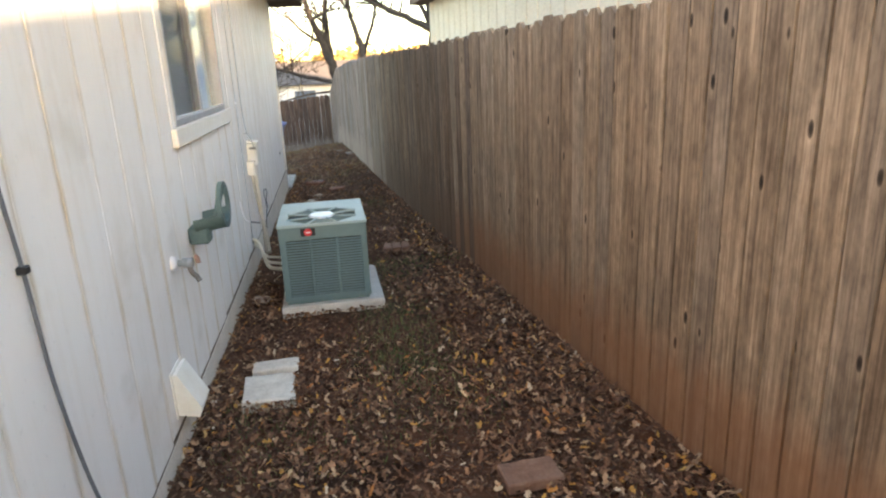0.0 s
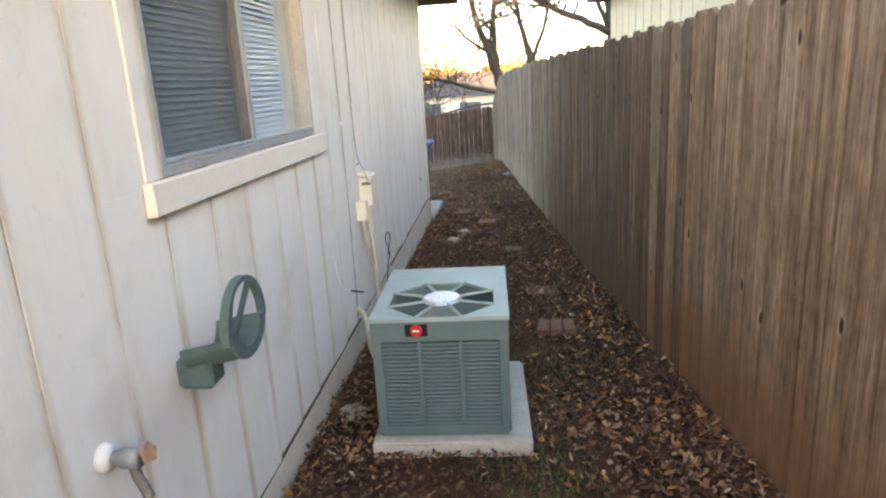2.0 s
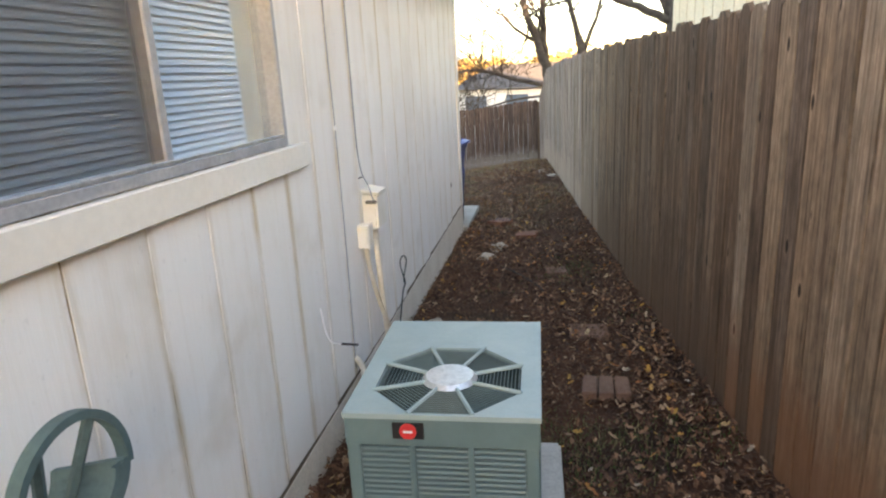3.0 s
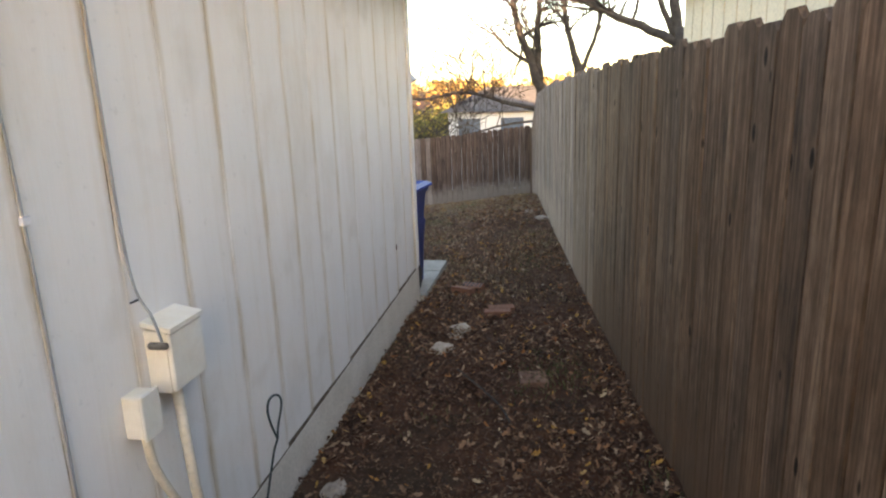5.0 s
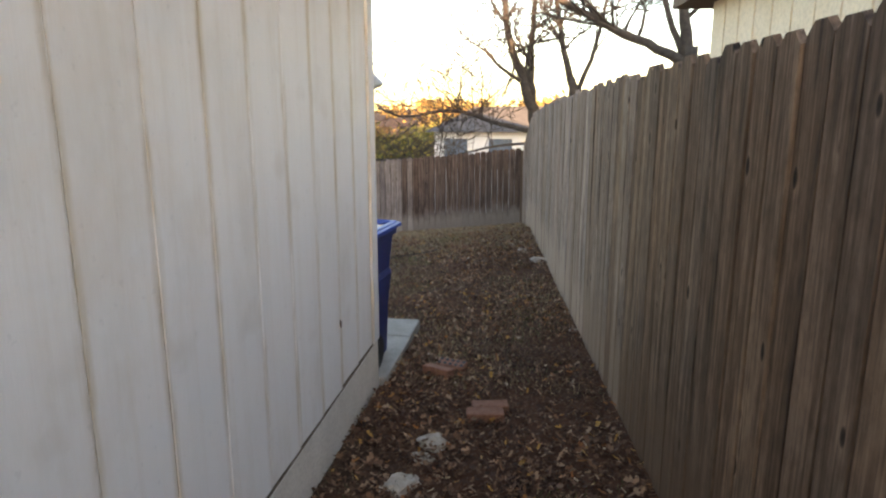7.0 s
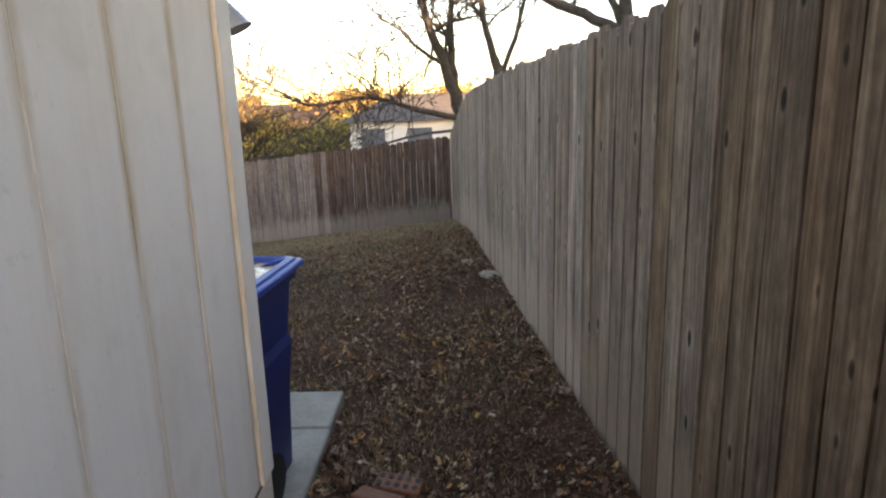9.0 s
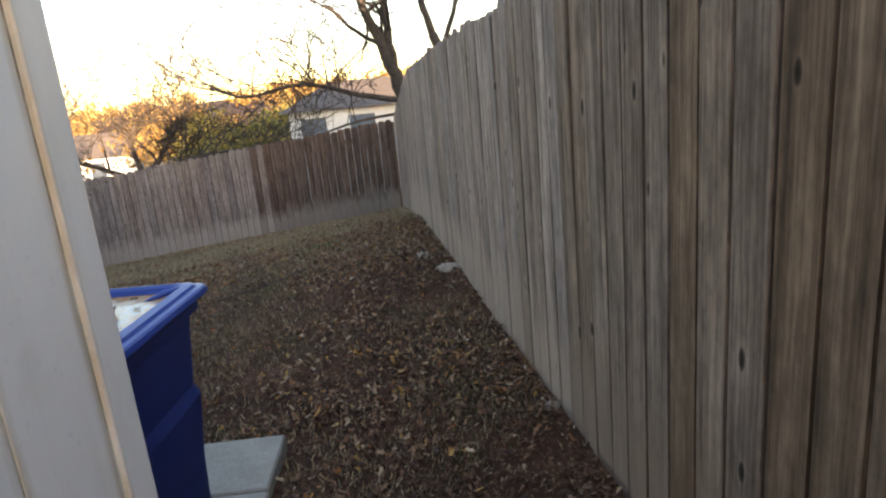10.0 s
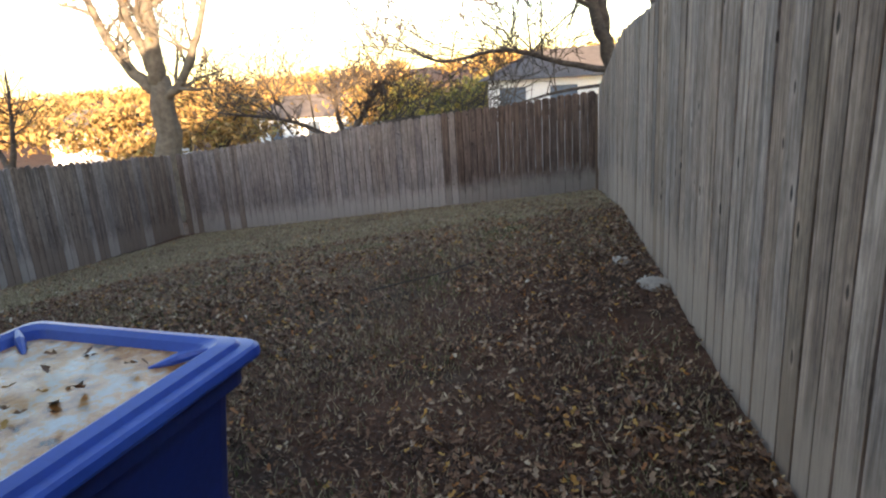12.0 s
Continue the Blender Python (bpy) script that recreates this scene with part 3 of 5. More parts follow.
def build_fence(label, line, top, choose, pitch=0.1405, back=1, seed=1, skip_rails=False):
    """Pickets along a line; top(x, y): height of their tops; choose(x, y): their wood."""
    rnd = random.Random(seed)
    total, at = along(line)
    p0, _ = at(0)
    fence = base("wooden_fence", p0.x, p0.y, float(ground_z(p0.x, p0.y)), label=label, category="fence")
    inv = fence.matrix_basis.inverted()
    n = int(total / pitch)
    for k in range(n):
        p, d = at((k + 0.5) * pitch)
        rz = math.degrees(math.atan2(d.y, d.x))
        z0 = float(ground_z(p.x, p.y)) - 0.03
        h = top(p.x, p.y) - z0 + rnd.uniform(-0.02, 0.02)
        mat = choose(p.x, p.y, rnd)
        p = p + Vector((-d.y, d.x, 0)) * rnd.uniform(-0.002, 0.002)
        m = pose(p.x, p.y, z0, rnd.gauss(0, 0.06), rnd.gauss(0, 0.04), rz + rnd.gauss(0, 0.9)) @ Matrix.Diagonal((rnd.choice((0.970, 0.976, 0.982, 0.988, 0.995)), 1, h / 1.85, 1))
        link("picket", picket_mesh(mat, rnd.randrange(5), pitch - 0.0005), mat, fence, m=inv @ m)
    if skip_rails:
        return fence
    segs = max(2, round(total / 2.44))
    for k in range(segs):
        a, d = at(total * k / segs)
        b, _ = at(total * (k + 1) / segs - 0.02)
        side = Vector((-d.y, d.x, 0)) * back
        za, zb = float(ground_z(a.x, a.y)), float(ground_z(b.x, b.y))
        ha, hb = top(a.x, a.y) - za, top(b.x, b.y) - zb
        for u in (0.16, 0.85):
            vs = []
            for p, z, h in ((a, za, ha), (b, zb, hb)):
                for off in (0.03, 0.066):
                    for dz in (-0.045, 0.045):
                        q = p + side * off
                        vs.append((q.x, q.y, z + u * h + dz))
            raw("rail", vs, [(0, 1, 3, 2), (4, 6, 7, 5), (0, 4, 5, 1), (2, 3, 7, 6), (0, 2, 6, 4), (1, 5, 7, 3)], M_WOOD_BROWN, fence)
        q = a + side * 0.115
        part("post", slab(q.x - 0.044, q.y - 0.044, za - 0.2, q.x + 0.044, q.y + 0.044, za + ha - 0.06, 0.005), M_WOOD_BROWN, fence)
    return fence


def side_top(x, y):
    return float(np.interp(y, [a for a, _ in SIDE_TOP], [b for _, b in SIDE_TOP]))


def side_wood(x, y, rnd):
    if y < 7.6 + rnd.uniform(-0.9, 0.9):
        return M_WOOD_TAN
    if y < 11.3 + rnd.uniform(-0.7, 0.5):
        return M_WOOD_BROWN
    if y < 12.6 + rnd.uniform(-0.7, 0.7):
        return M_WOOD_MIXED
    return M_WOOD_MIXED if rnd.random() < 0.15 else M_WOOD_GREY


def back_wood(x, y, rnd):
    if x > -2.2 + rnd.uniform(-0.5, 0.5):
        return M_WOOD_DARK
    if x < -7.0 and rnd.random() < (0.6 if y < 23.2 or x < -8.0 else 0.35):
        return M_WOOD_MIXED
    return M_WOOD_BACK


def build_fences():
    build_fence("weathered tan and grey dog-eared picket fence along the side yard", SIDE, side_top, side_wood, back=-1, seed=3)
    build_fence("grey weathered picket fence across the back of the yard", [(0.50, 23.28), (-8.7, 23.45)],
                lambda x, y: float(ground_z(x, y)) + 1.84, back_wood, back=-1, seed=5)
    build_fence("streaked grey picket fence down the far side of the yard", [(-8.72, 23.38), (-8.3, 18.3), (-8.2, 11.6)],
                lambda x, y: float(ground_z(x, y)) + 1.84, back_wood, back=-1, seed=7)
    build_fence("tan picket fence closing the side yard behind", [(0.03, -2.9), (2.9, -2.9)], lambda x, y: 1.9, side_wood, back=-1, seed=9)


# ---- condenser ----
def build_condenser():
    cx, cy, rz = 0.66, 6.668, 1.6
    pad = base("concrete_pad", 0.69, 6.67, 0, 2.0, "grey cast concrete pad with worn edges on the soil", "pad")
    part("pad_block", slab(-0.375, -0.44, -0.06, 0.375, 0.44, 0.064, 0.012, seg=2), M_PAD, pad, m=Matrix())
    ac = base("air_conditioner", cx, cy, 0.066, rz, "sage green outdoor air conditioner with louvred sides on a pad", "air conditioner")
    W, D, H = 0.312, 0.388, 0.60
    I = Matrix()
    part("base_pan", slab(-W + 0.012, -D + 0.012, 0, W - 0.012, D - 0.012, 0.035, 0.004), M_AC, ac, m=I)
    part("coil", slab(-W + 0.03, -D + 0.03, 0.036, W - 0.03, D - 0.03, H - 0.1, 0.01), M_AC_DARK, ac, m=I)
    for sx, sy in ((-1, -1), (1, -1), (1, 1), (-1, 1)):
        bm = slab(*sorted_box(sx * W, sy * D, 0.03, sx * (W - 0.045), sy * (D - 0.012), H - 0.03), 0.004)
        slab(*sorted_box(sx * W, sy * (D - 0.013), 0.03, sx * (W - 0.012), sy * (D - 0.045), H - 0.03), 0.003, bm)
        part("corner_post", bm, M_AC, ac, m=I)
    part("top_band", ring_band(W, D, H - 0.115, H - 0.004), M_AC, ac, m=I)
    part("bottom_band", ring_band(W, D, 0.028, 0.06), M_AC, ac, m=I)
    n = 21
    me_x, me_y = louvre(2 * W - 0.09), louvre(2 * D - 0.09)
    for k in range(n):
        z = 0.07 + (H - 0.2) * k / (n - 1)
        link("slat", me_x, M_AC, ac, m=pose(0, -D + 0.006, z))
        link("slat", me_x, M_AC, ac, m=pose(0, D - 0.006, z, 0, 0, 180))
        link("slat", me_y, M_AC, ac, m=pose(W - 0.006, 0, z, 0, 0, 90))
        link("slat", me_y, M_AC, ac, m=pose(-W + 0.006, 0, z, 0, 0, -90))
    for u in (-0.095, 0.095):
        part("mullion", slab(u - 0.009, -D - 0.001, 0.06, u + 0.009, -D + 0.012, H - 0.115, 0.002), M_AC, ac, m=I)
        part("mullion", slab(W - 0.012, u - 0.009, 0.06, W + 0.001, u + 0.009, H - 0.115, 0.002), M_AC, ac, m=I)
    # lid: a panel with an eight-sided opening, nearer the front
    oy, R = -0.132, 0.27
    bm = bmesh.new()
    o = [Vector((R * math.cos(math.pi / 8 + k * math.pi / 4), oy + R * math.sin(math.pi / 8 + k * math.pi / 4), 0)) for k in range(8)]
    outer = [Vector((W + 0.006, oy + 0.11, 0)), Vector((W + 0.006, D + 0.006, 0)), Vector((-W - 0.006, D + 0.006, 0)), Vector((-W - 0.006, oy + 0.11, 0)),
             Vector((-W - 0.006, oy - 0.11, 0)), Vector((-W - 0.006, -D - 0.006, 0)), Vector((W + 0.006, -D - 0.006, 0)), Vector((W + 0.006, oy - 0.11, 0))]
    lo = {}
    for z in (H - 0.018, H):
        lo[z] = [bm.verts.new(p + Vector((0, 0, z))) for p in o], [bm.verts.new(p + Vector((0, 0, z))) for p in outer]
    a, b = lo[H - 0.018], lo[H]
    for k in range(8):
        j = (k + 1) % 8
        bm.faces.new((b[0][k], b[1][k], b[1][j], b[0][j]))
        bm.faces.new((b[0][k], b[0][j], a[0][j], a[0][k]))
        bm.faces.new((b[1][j], b[1][k], a[1][k], a[1][j]))
        bm.faces.new((a[0][j], a[1][j], a[1][k], a[0][k]))
    bmesh.ops.recalc_face_normals(bm, faces=bm.faces)
    lid = part("lid", bm, M_AC_TOP, ac, "pale green top panel", m=I)
    part("fan_well", slab(-0.25, oy - 0.25, H - 0.10, 0.25, oy + 0.25, H - 0.09), M_AC_DARK, ac, m=I)
    for k in range(8):
        t = math.pi / 8 + k * math.pi / 4
        p0, p1 = Vector((0.07 * math.cos(t), oy + 0.07 * math.sin(t), H - 0.002)), Vector((0.275 * math.cos(t), oy + 0.275 * math.sin(t), H + 0.001))
        v, f = tube([p0, p1], 0.0078, 6)
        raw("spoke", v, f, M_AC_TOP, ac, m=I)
    for q in range(13):
        r = 0.098 + q * 0.0137
        pts = [Vector((r * math.cos(math.pi / 8 + k * math.pi / 4), oy + r * math.sin(math.pi / 8 + k * math.pi / 4), H - 0.008)) for k in range(9)]
        v, f = tube(pts, 0.0022, 4)
        raw("grille_wire", v, f, M_WIRE_GRILLE, ac, m=I)
    bm = bmesh.new()
    bmesh.ops.create_cone(bm, cap_ends=True, segments=28, radius1=0.098, radius2=0.084, depth=0.014, matrix=Matrix.Translation((0, oy, H + 0.004)))
    part("hub_cap", bm, M_STEEL, ac, "bright round hub cap", m=I)
    badge = part("badge", slab(-0.155, -D - 0.005, H - 0.088, -0.052, -D - 0.001, H - 0.030, 0.001), M_BLACK, ac, "black badge", m=I)
    bm = bmesh.new()
    bmesh.ops.create_cone(bm, cap_ends=True, segments=24, radius1=0.0275, radius2=0.0275, depth=0.004, matrix=Matrix.Translation((-0.103, -D - 0.007, H - 0.059)) @ Matrix.Rotation(math.pi / 2, 4, "X"))
    part("emblem", bm, M_RED, badge, "red disc", m=I)
    part("emblem_bar", slab(-0.118, -D - 0.011, H - 0.063, -0.088, -D - 0.0092, H - 0.055), M_WHITE, badge, m=I)


def sorted_box(x0, y0, z0, x1, y1, z1):
    return min(x0, x1), min(y0, y1), z0, max(x0, x1), max(y0, y1), z1


def ring_band(w, d, z0, z1, t=0.012):
    bm = slab(-w - 0.002, -d - 0.002, z0, w + 0.002, -d + t, z1, 0.002)
    slab(-w - 0.002, d - t, z0, w + 0.002, d + 0.002, z1, 0.002, bm)
    slab(-w - 0.002, -d + t + 0.001, z0, -w + t, d - t - 0.001, z1, 0.002, bm)
    slab(w - t, -d + t + 0.001, z0, w + 0.002, d - t - 0.001, z1, 0.002, bm)
    return bm


def louvre(length):
    """A slat that slopes outwards and down."""
    h = length / 2
    prof = [(0.010, 0.0025), (0.0, -0.0035), (-0.003, -0.005), (0.0, 0.0005), (0.010, 0.0045)]
    v = [(s * h, y, z) for s in (-1, 1) for y, z in prof]
    me = bpy.data.meshes.new("slat")
    me.from_pydata(v, [], [(i, i + 1, i + 6, i + 5) for i in range(4)] + [(4, 0, 5, 9), (4, 3, 2, 1, 0), (5, 6, 7, 8, 9)])
    me.update()
    return me


# ---- things on the house wall ----
def build_electrics():
    box = base("disconnect_box", 0.0, 7.72, 0.9, label="cream electrical disconnect box with hinged lid on the siding", category="electrical box")
    y0, y1, z0, z1 = 7.775, 7.935, 0.905, 1.115
    part("box_body", slab(0.003, y0, z0, 0.074, y1, z1 - 0.02, 0.004), M_BOX, box)
    v = [(0.003, y0 - 0.006, z1 - 0.004), (0.003, y1 + 0.006, z1 - 0.004), (0.095, y1 + 0.006, z1 - 0.022), (0.095, y0 - 0.006, z1 - 0.022)]
    v += [(a, b, c + 0.014) for a, b, c in v]
    raw("top_flap", v, [(0, 1, 2, 3)[::-1], (4, 5, 6, 7), (0, 1, 5, 4), (1, 2, 6, 5), (2, 3, 7, 6), (3, 0, 4, 7)], M_BOX, box)
    part("cover", slab(0.075, y0 - 0.004, z0 + 0.008, 0.089, y1 + 0.004, z1 - 0.026, 0.004), M_BOX, box, "pale front cover")
    part("hasp", slab(0.025, y0 - 0.022, z1 - 0.066, 0.086, y0 - 0.001, z1 - 0.048, 0.005), M_HASP, box, "weathered grey hasp")
    sb = base("junction_box", 0.0, 7.66, 0.84, label="small cream conduit junction box on the siding", category="electrical box")
    part("box_body", slab(0.003, 7.645, 0.83, 0.06, 7.715, 0.955, 0.004), M_BOX, sb)
    part("cover", slab(0.061, 7.64, 0.826, 0.069, 7.72, 0.96, 0.003), M_BOX, sb)
    pipe("conduit", curve_points([(0.035, 7.68, 0.832), (0.04, 7.70, 0.7), (0.05, 7.82, 0.45), (0.06, 7.98, 0.2), (0.065, 8.0, 0.0)]), 0.013, M_CONDUIT, sb, "painted flexible conduit")
    pipe("conduit", [(0.04, 7.84, 0.910), (0.05, 7.85, 0.55), (0.045, 7.93, 0.2), (0.045, 7.93, -0.02)], 0.016, M_CONDUIT, box, "painted conduit")
    c = base("wall_cable", 0.01, 7.76, 1.15, label="thin grey cable running down a siding groove", category="cable")
    pipe("cable", curve_points([(0.008, 7.735, WALL_TOP), (0.008, 7.74, 1.9), (0.01, 7.75, 1.3), (0.05, 7.765, 1.14), (0.07, 7.765, 1.06)]), 0.004, M_CABLE_GREY, c)
    pipe("staple", [(0.002, 7.745, 1.19), (0.018, 7.75, 1.195), (0.018, 7.765, 1.195), (0.002, 7.77, 1.19)], 0.003, M_BLACK, c)
    c = base("wall_cable", 0.01, 7.44, 1.4, label="dark thin cable clipped along a siding groove", category="cable")
    pipe("cable", curve_points([(0.006, 7.435, WALL_TOP), (0.006, 7.43, 1.9), (0.008, 7.44, 1.48), (0.006, 7.445, 0.9), (0.006, 7.43, 0.25)]), 0.003, M_CABLE_GREY, c)
    part("clip", slab(0.002, 7.43, 1.47, 0.014, 7.455, 1.49, 0.002), M_WHITE, c)
    c = base("loose_wire", 0.0, 7.05, 0.7, label="short white wire with twisted black tail on siding", category="wire")
    pipe("wire", curve_points([(0.0, 7.05, 0.72), (0.012, 7.05, 0.62), (0.03, 7.06, 0.56), (0.06, 7.1, 0.53)]), 0.0045, M_WHITE, c)
    pipe("tail", curve_points([(0.06, 7.1, 0.53), (0.09, 7.13, 0.515), (0.12, 7.16, 0.50)]), 0.006, M_BLACK, c, "black twisted tail")
    c = base("wire_loop", 0.01, 8.45, 0.4, label="loop of thin grey wire poking out over the foundation", category="wire")
    pts = [(0.03 + 0.012 * math.sin(t * 2), 8.47 + 0.05 * math.cos(t), 0.46 + 0.095 * math.sin(t)) for t in [k * 2 * math.pi / 22 - 1.9 for k in range(23)]]
    pipe("wire", [(0.012, 8.33, 0.10), (0.02, 8.40, 0.25), (0.025, 8.44, 0.33)] + pts, 0.005, M_AC_DARK, c)
    c = base("wall_cable", 0.02, 3.5, 0.4, label="thick slate grey cable sagging down the siding", category="cable")
    pipe("cable", curve_points([(0.012, 3.44, WALL_TOP), (0.012, 3.49, 1.6), (0.014, 3.52, 1.25), (0.016, 3.54, 0.9), (0.02, 3.62, 0.5), (0.04, 3.72, 0.15), (0.06, 3.75, -0.02)]), 0.0062, M_CABLE_SLATE, c)
    part("clip", slab(0.002, 3.505, 1.24, 0.028, 3.535, 1.262, 0.003), M_BLACK, c)
    ln = base("refrigerant_lines", 0.1, 7.3, 0.1, label="pale insulated refrigerant lines between wall and condenser", category="pipe")
    for k, r in enumerate((0.016, 0.012, 0.009)):
        pipe("line", curve_points([(0.0, 7.45 + 0.03 * k, 0.30 - 0.04 * k), (0.07, 7.36 + 0.03 * k, 0.26 - 0.03 * k), (0.15, 7.12, 0.14 + 0.04 * k), (0.25, 6.95, 0.15 + 0.05 * k), (0.36, 6.86, 0.17 + 0.05 * k)]), r, M_CONDUIT, ln)


def build_hose_hanger():
    h = base("hose_hanger", 0.0, 5.33, 0.95, label="teal plastic hose hanger with an arched loop fixed to siding", category="hose hanger")
    cy, cz = 5.375, 1.005

    def arc(a0, a1, n, r, x, ky=1.0, kz=0.8):
        return [Vector((x, cy + ky * r * math.cos(radians(a0 + (a1 - a0) * k / n)), cz + kz * r * math.sin(radians(a0 + (a1 - a0) * k / n)))) for k in range(n + 1)]
    n = 14
    bm = bmesh.new()
    rows = [[bm.verts.new(p + Vector((0, -0.03 * (1 - x / 0.19), -0.03 * (1 - x / 0.19)))) for p in arc(184, 356, n, r, x, 1.0, 0.8)]
            for r, xs in ((0.128, (0.05, 0.10, 0.15, 0.2)), (0.114, (0.2, 0.15, 0.10, 0.05))) for x in xs]
    for q in range(8):
        for k in range(n):
            bm.faces.new((rows[q][k], rows[q][k + 1], rows[(q + 1) % 8][k + 1], rows[(q + 1) % 8][k]))
    for k in (0, n):
        bm.faces.new([rows[q][k] for q in range(8)])
    bmesh.ops.recalc_face_normals(bm, faces=bm.faces)
    part("saddle", bm, M_TEAL, h, smooth=False)

    def band(name, x, w, a0, a1, r0, r1, n=26, ky=1.0, kz=0.8):
        bm = bmesh.new()
        rr = [[bm.verts.new(p) for p in arc(a0, a1, n, r, xx, ky, kz)] for r, xx in ((r0, x), (r1, x), (r1, x + w), (r0, x + w))]
        for i in range(4):
            for k in range(n):
                bm.faces.new((rr[i][k], rr[i][k + 1], rr[(i + 1) % 4][k + 1], rr[(i + 1) % 4][k]))
        bmesh.ops.recalc_face_normals(bm, faces=bm.faces)
        return part(name, bm, M_TEAL, h)
    band("loop", 0.176, 0.026, -8, 188, 0.142, 0.126, kz=1.05)
    band("front_rim", 0.194, 0.010, 184, 356, 0.130, 0.085, kz=0.8)
    part("lower_lip", slab(0.003, 5.265, 0.835, 0.115, 5.36, 0.935, 0.014), M_TEAL, h)
    for a in (60, 118):
        p, q = arc(a, a + 1, 1, 0.134, 0.19, 1.0, 1.05)[0], Vector((0.12, cy + 0.04 * math.cos(radians(a)), cz - 0.11))
        v, f = tube([p, q], 0.011, 6)
        raw("spoke", v, f, M_TEAL, h)


def build_tap():
    t = base("garden_tap", 0.0, 4.9, 0.84, label="metal garden tap with white collar and faded red handle", category="tap")

    def disc(name, x0, x1, r, mat, y=4.9, z=0.845, label="", n=18):
        bm = bmesh.new()
        bmesh.ops.create_cone(bm, cap_ends=True, segments=n, radius1=r, radius2=r * 0.94, depth=x1 - x0, matrix=Matrix.Translation(((x0 + x1) / 2, y, z)) @ Matrix.Rotation(math.pi / 2, 4, "Y"))
        return part(name, bm, mat, t, label, True)
    disc("collar", 0.001, 0.022, 0.036, M_WHITE, label="white plastic collar")
    disc("stem", 0.03, 0.10, 0.017, M_CABLE_GREY)
    disc("body", 0.055, 0.10, 0.026, M_CABLE_GREY)
    pipe("spout", curve_points([(0.075, 4.9, 0.84), (0.09, 4.89, 0.80), (0.115, 4.875, 0.775), (0.125, 4.87, 0.755)]), 0.013, M_HASP, t, "dull grey spout")
    bm = bmesh.new()
    n = 20
    bmesh.ops.create_cone(bm, cap_ends=True, segments=n, radius1=0.024, radius2=0.024, depth=0.010, matrix=Matrix.Translation((0.122, 4.9, 0.86)) @ Matrix.Rotation(radians(70), 4, "Y"))
    for v in bm.verts:
        a = math.atan2(v.co.z - 0.86, v.co.y - 4.9)
        k = 1 + 0.12 * math.cos(5 * a)
        v.co.y, v.co.z = 4.9 + (v.co.y - 4.9) * k, 0.86 + (v.co.z - 0.86) * k
    part("handle", bm, M_RUST, t, "faded red round handle")


def build_cocoon():
    """A brown pod stuck to the siding."""
    bm = bmesh.new()
    bmesh.ops.create_icosphere(bm, subdivisions=2, radius=0.5)
    for v in bm.verts:
        taper = 1 - 0.35 * abs(v.co.z) - 0.2 * v.co.z
        v.co = Vector((v.co.x * 0.012 * taper, v.co.y * 0.016 * taper, v.co.z * 0.05))
    ob = part("insect_cocoon", bm, M_HUSK_SHADE, smooth=True, m=pose(0.005, 10.69, 0.645, 6, 0, 0))
    tagged(ob, "small dark brown cocoon stuck to white siding", "cocoon")


def build_vent():
    v = base("wall_vent", 0.0, 4.6, 0.12, label="cream wedge-shaped vent hood low on the siding", category="vent")
    y0, y1 = 4.58, 4.76
    p = [(0.002, y0, 0.40), (0.025, y0, 0.405), (0.115, y0, 0.225), (0.10, y0, 0.18), (0.002, y0, 0.20)]
    n = len(p)
    vs = p + [(a, y1, c) for a, b, c in p]
    raw("hood", vs, [tuple(range(n)), tuple(range(2 * n - 1, n - 1, -1))] + [(i, i + n, (i + 1) % n + n, (i + 1) % n) for i in range(n)], M_BOX, v)
    part("flange", slab(0.001, y0 - 0.015, 0.185, 0.008, y1 + 0.015, 0.415, 0.002), M_BOX, v)


def build_porch_lamp():
    v = base("porch_lamp", 0.0, 11.5, 1.95, label="small dark flood lamp with pale hood at the house corner", category="lamp")
    part("mount", slab(-0.13, HOUSE_END + 0.0, 1.90, -0.05, HOUSE_END + 0.04, 1.99, 0.006), M_BLACK, v)
    pipe("arm", [(-0.08, HOUSE_END + 0.03, 1.95), (-0.06, HOUSE_END + 0.09, 1.955), (-0.04, HOUSE_END + 0.12, 1.92)], 0.012, M_BLACK, v)
    bm = bmesh.new()
    bmesh.ops.create_cone(bm, cap_ends=True, segments=18, radius1=0.052, radius2=0.020, depth=0.085, matrix=Matrix.Translation((-0.025, HOUSE_END + 0.13, 1.875)) @ Matrix.Rotation(radians(-25), 4, "Y"))
    part("hood", bm, M_STEEL, v, "pale metal hood")


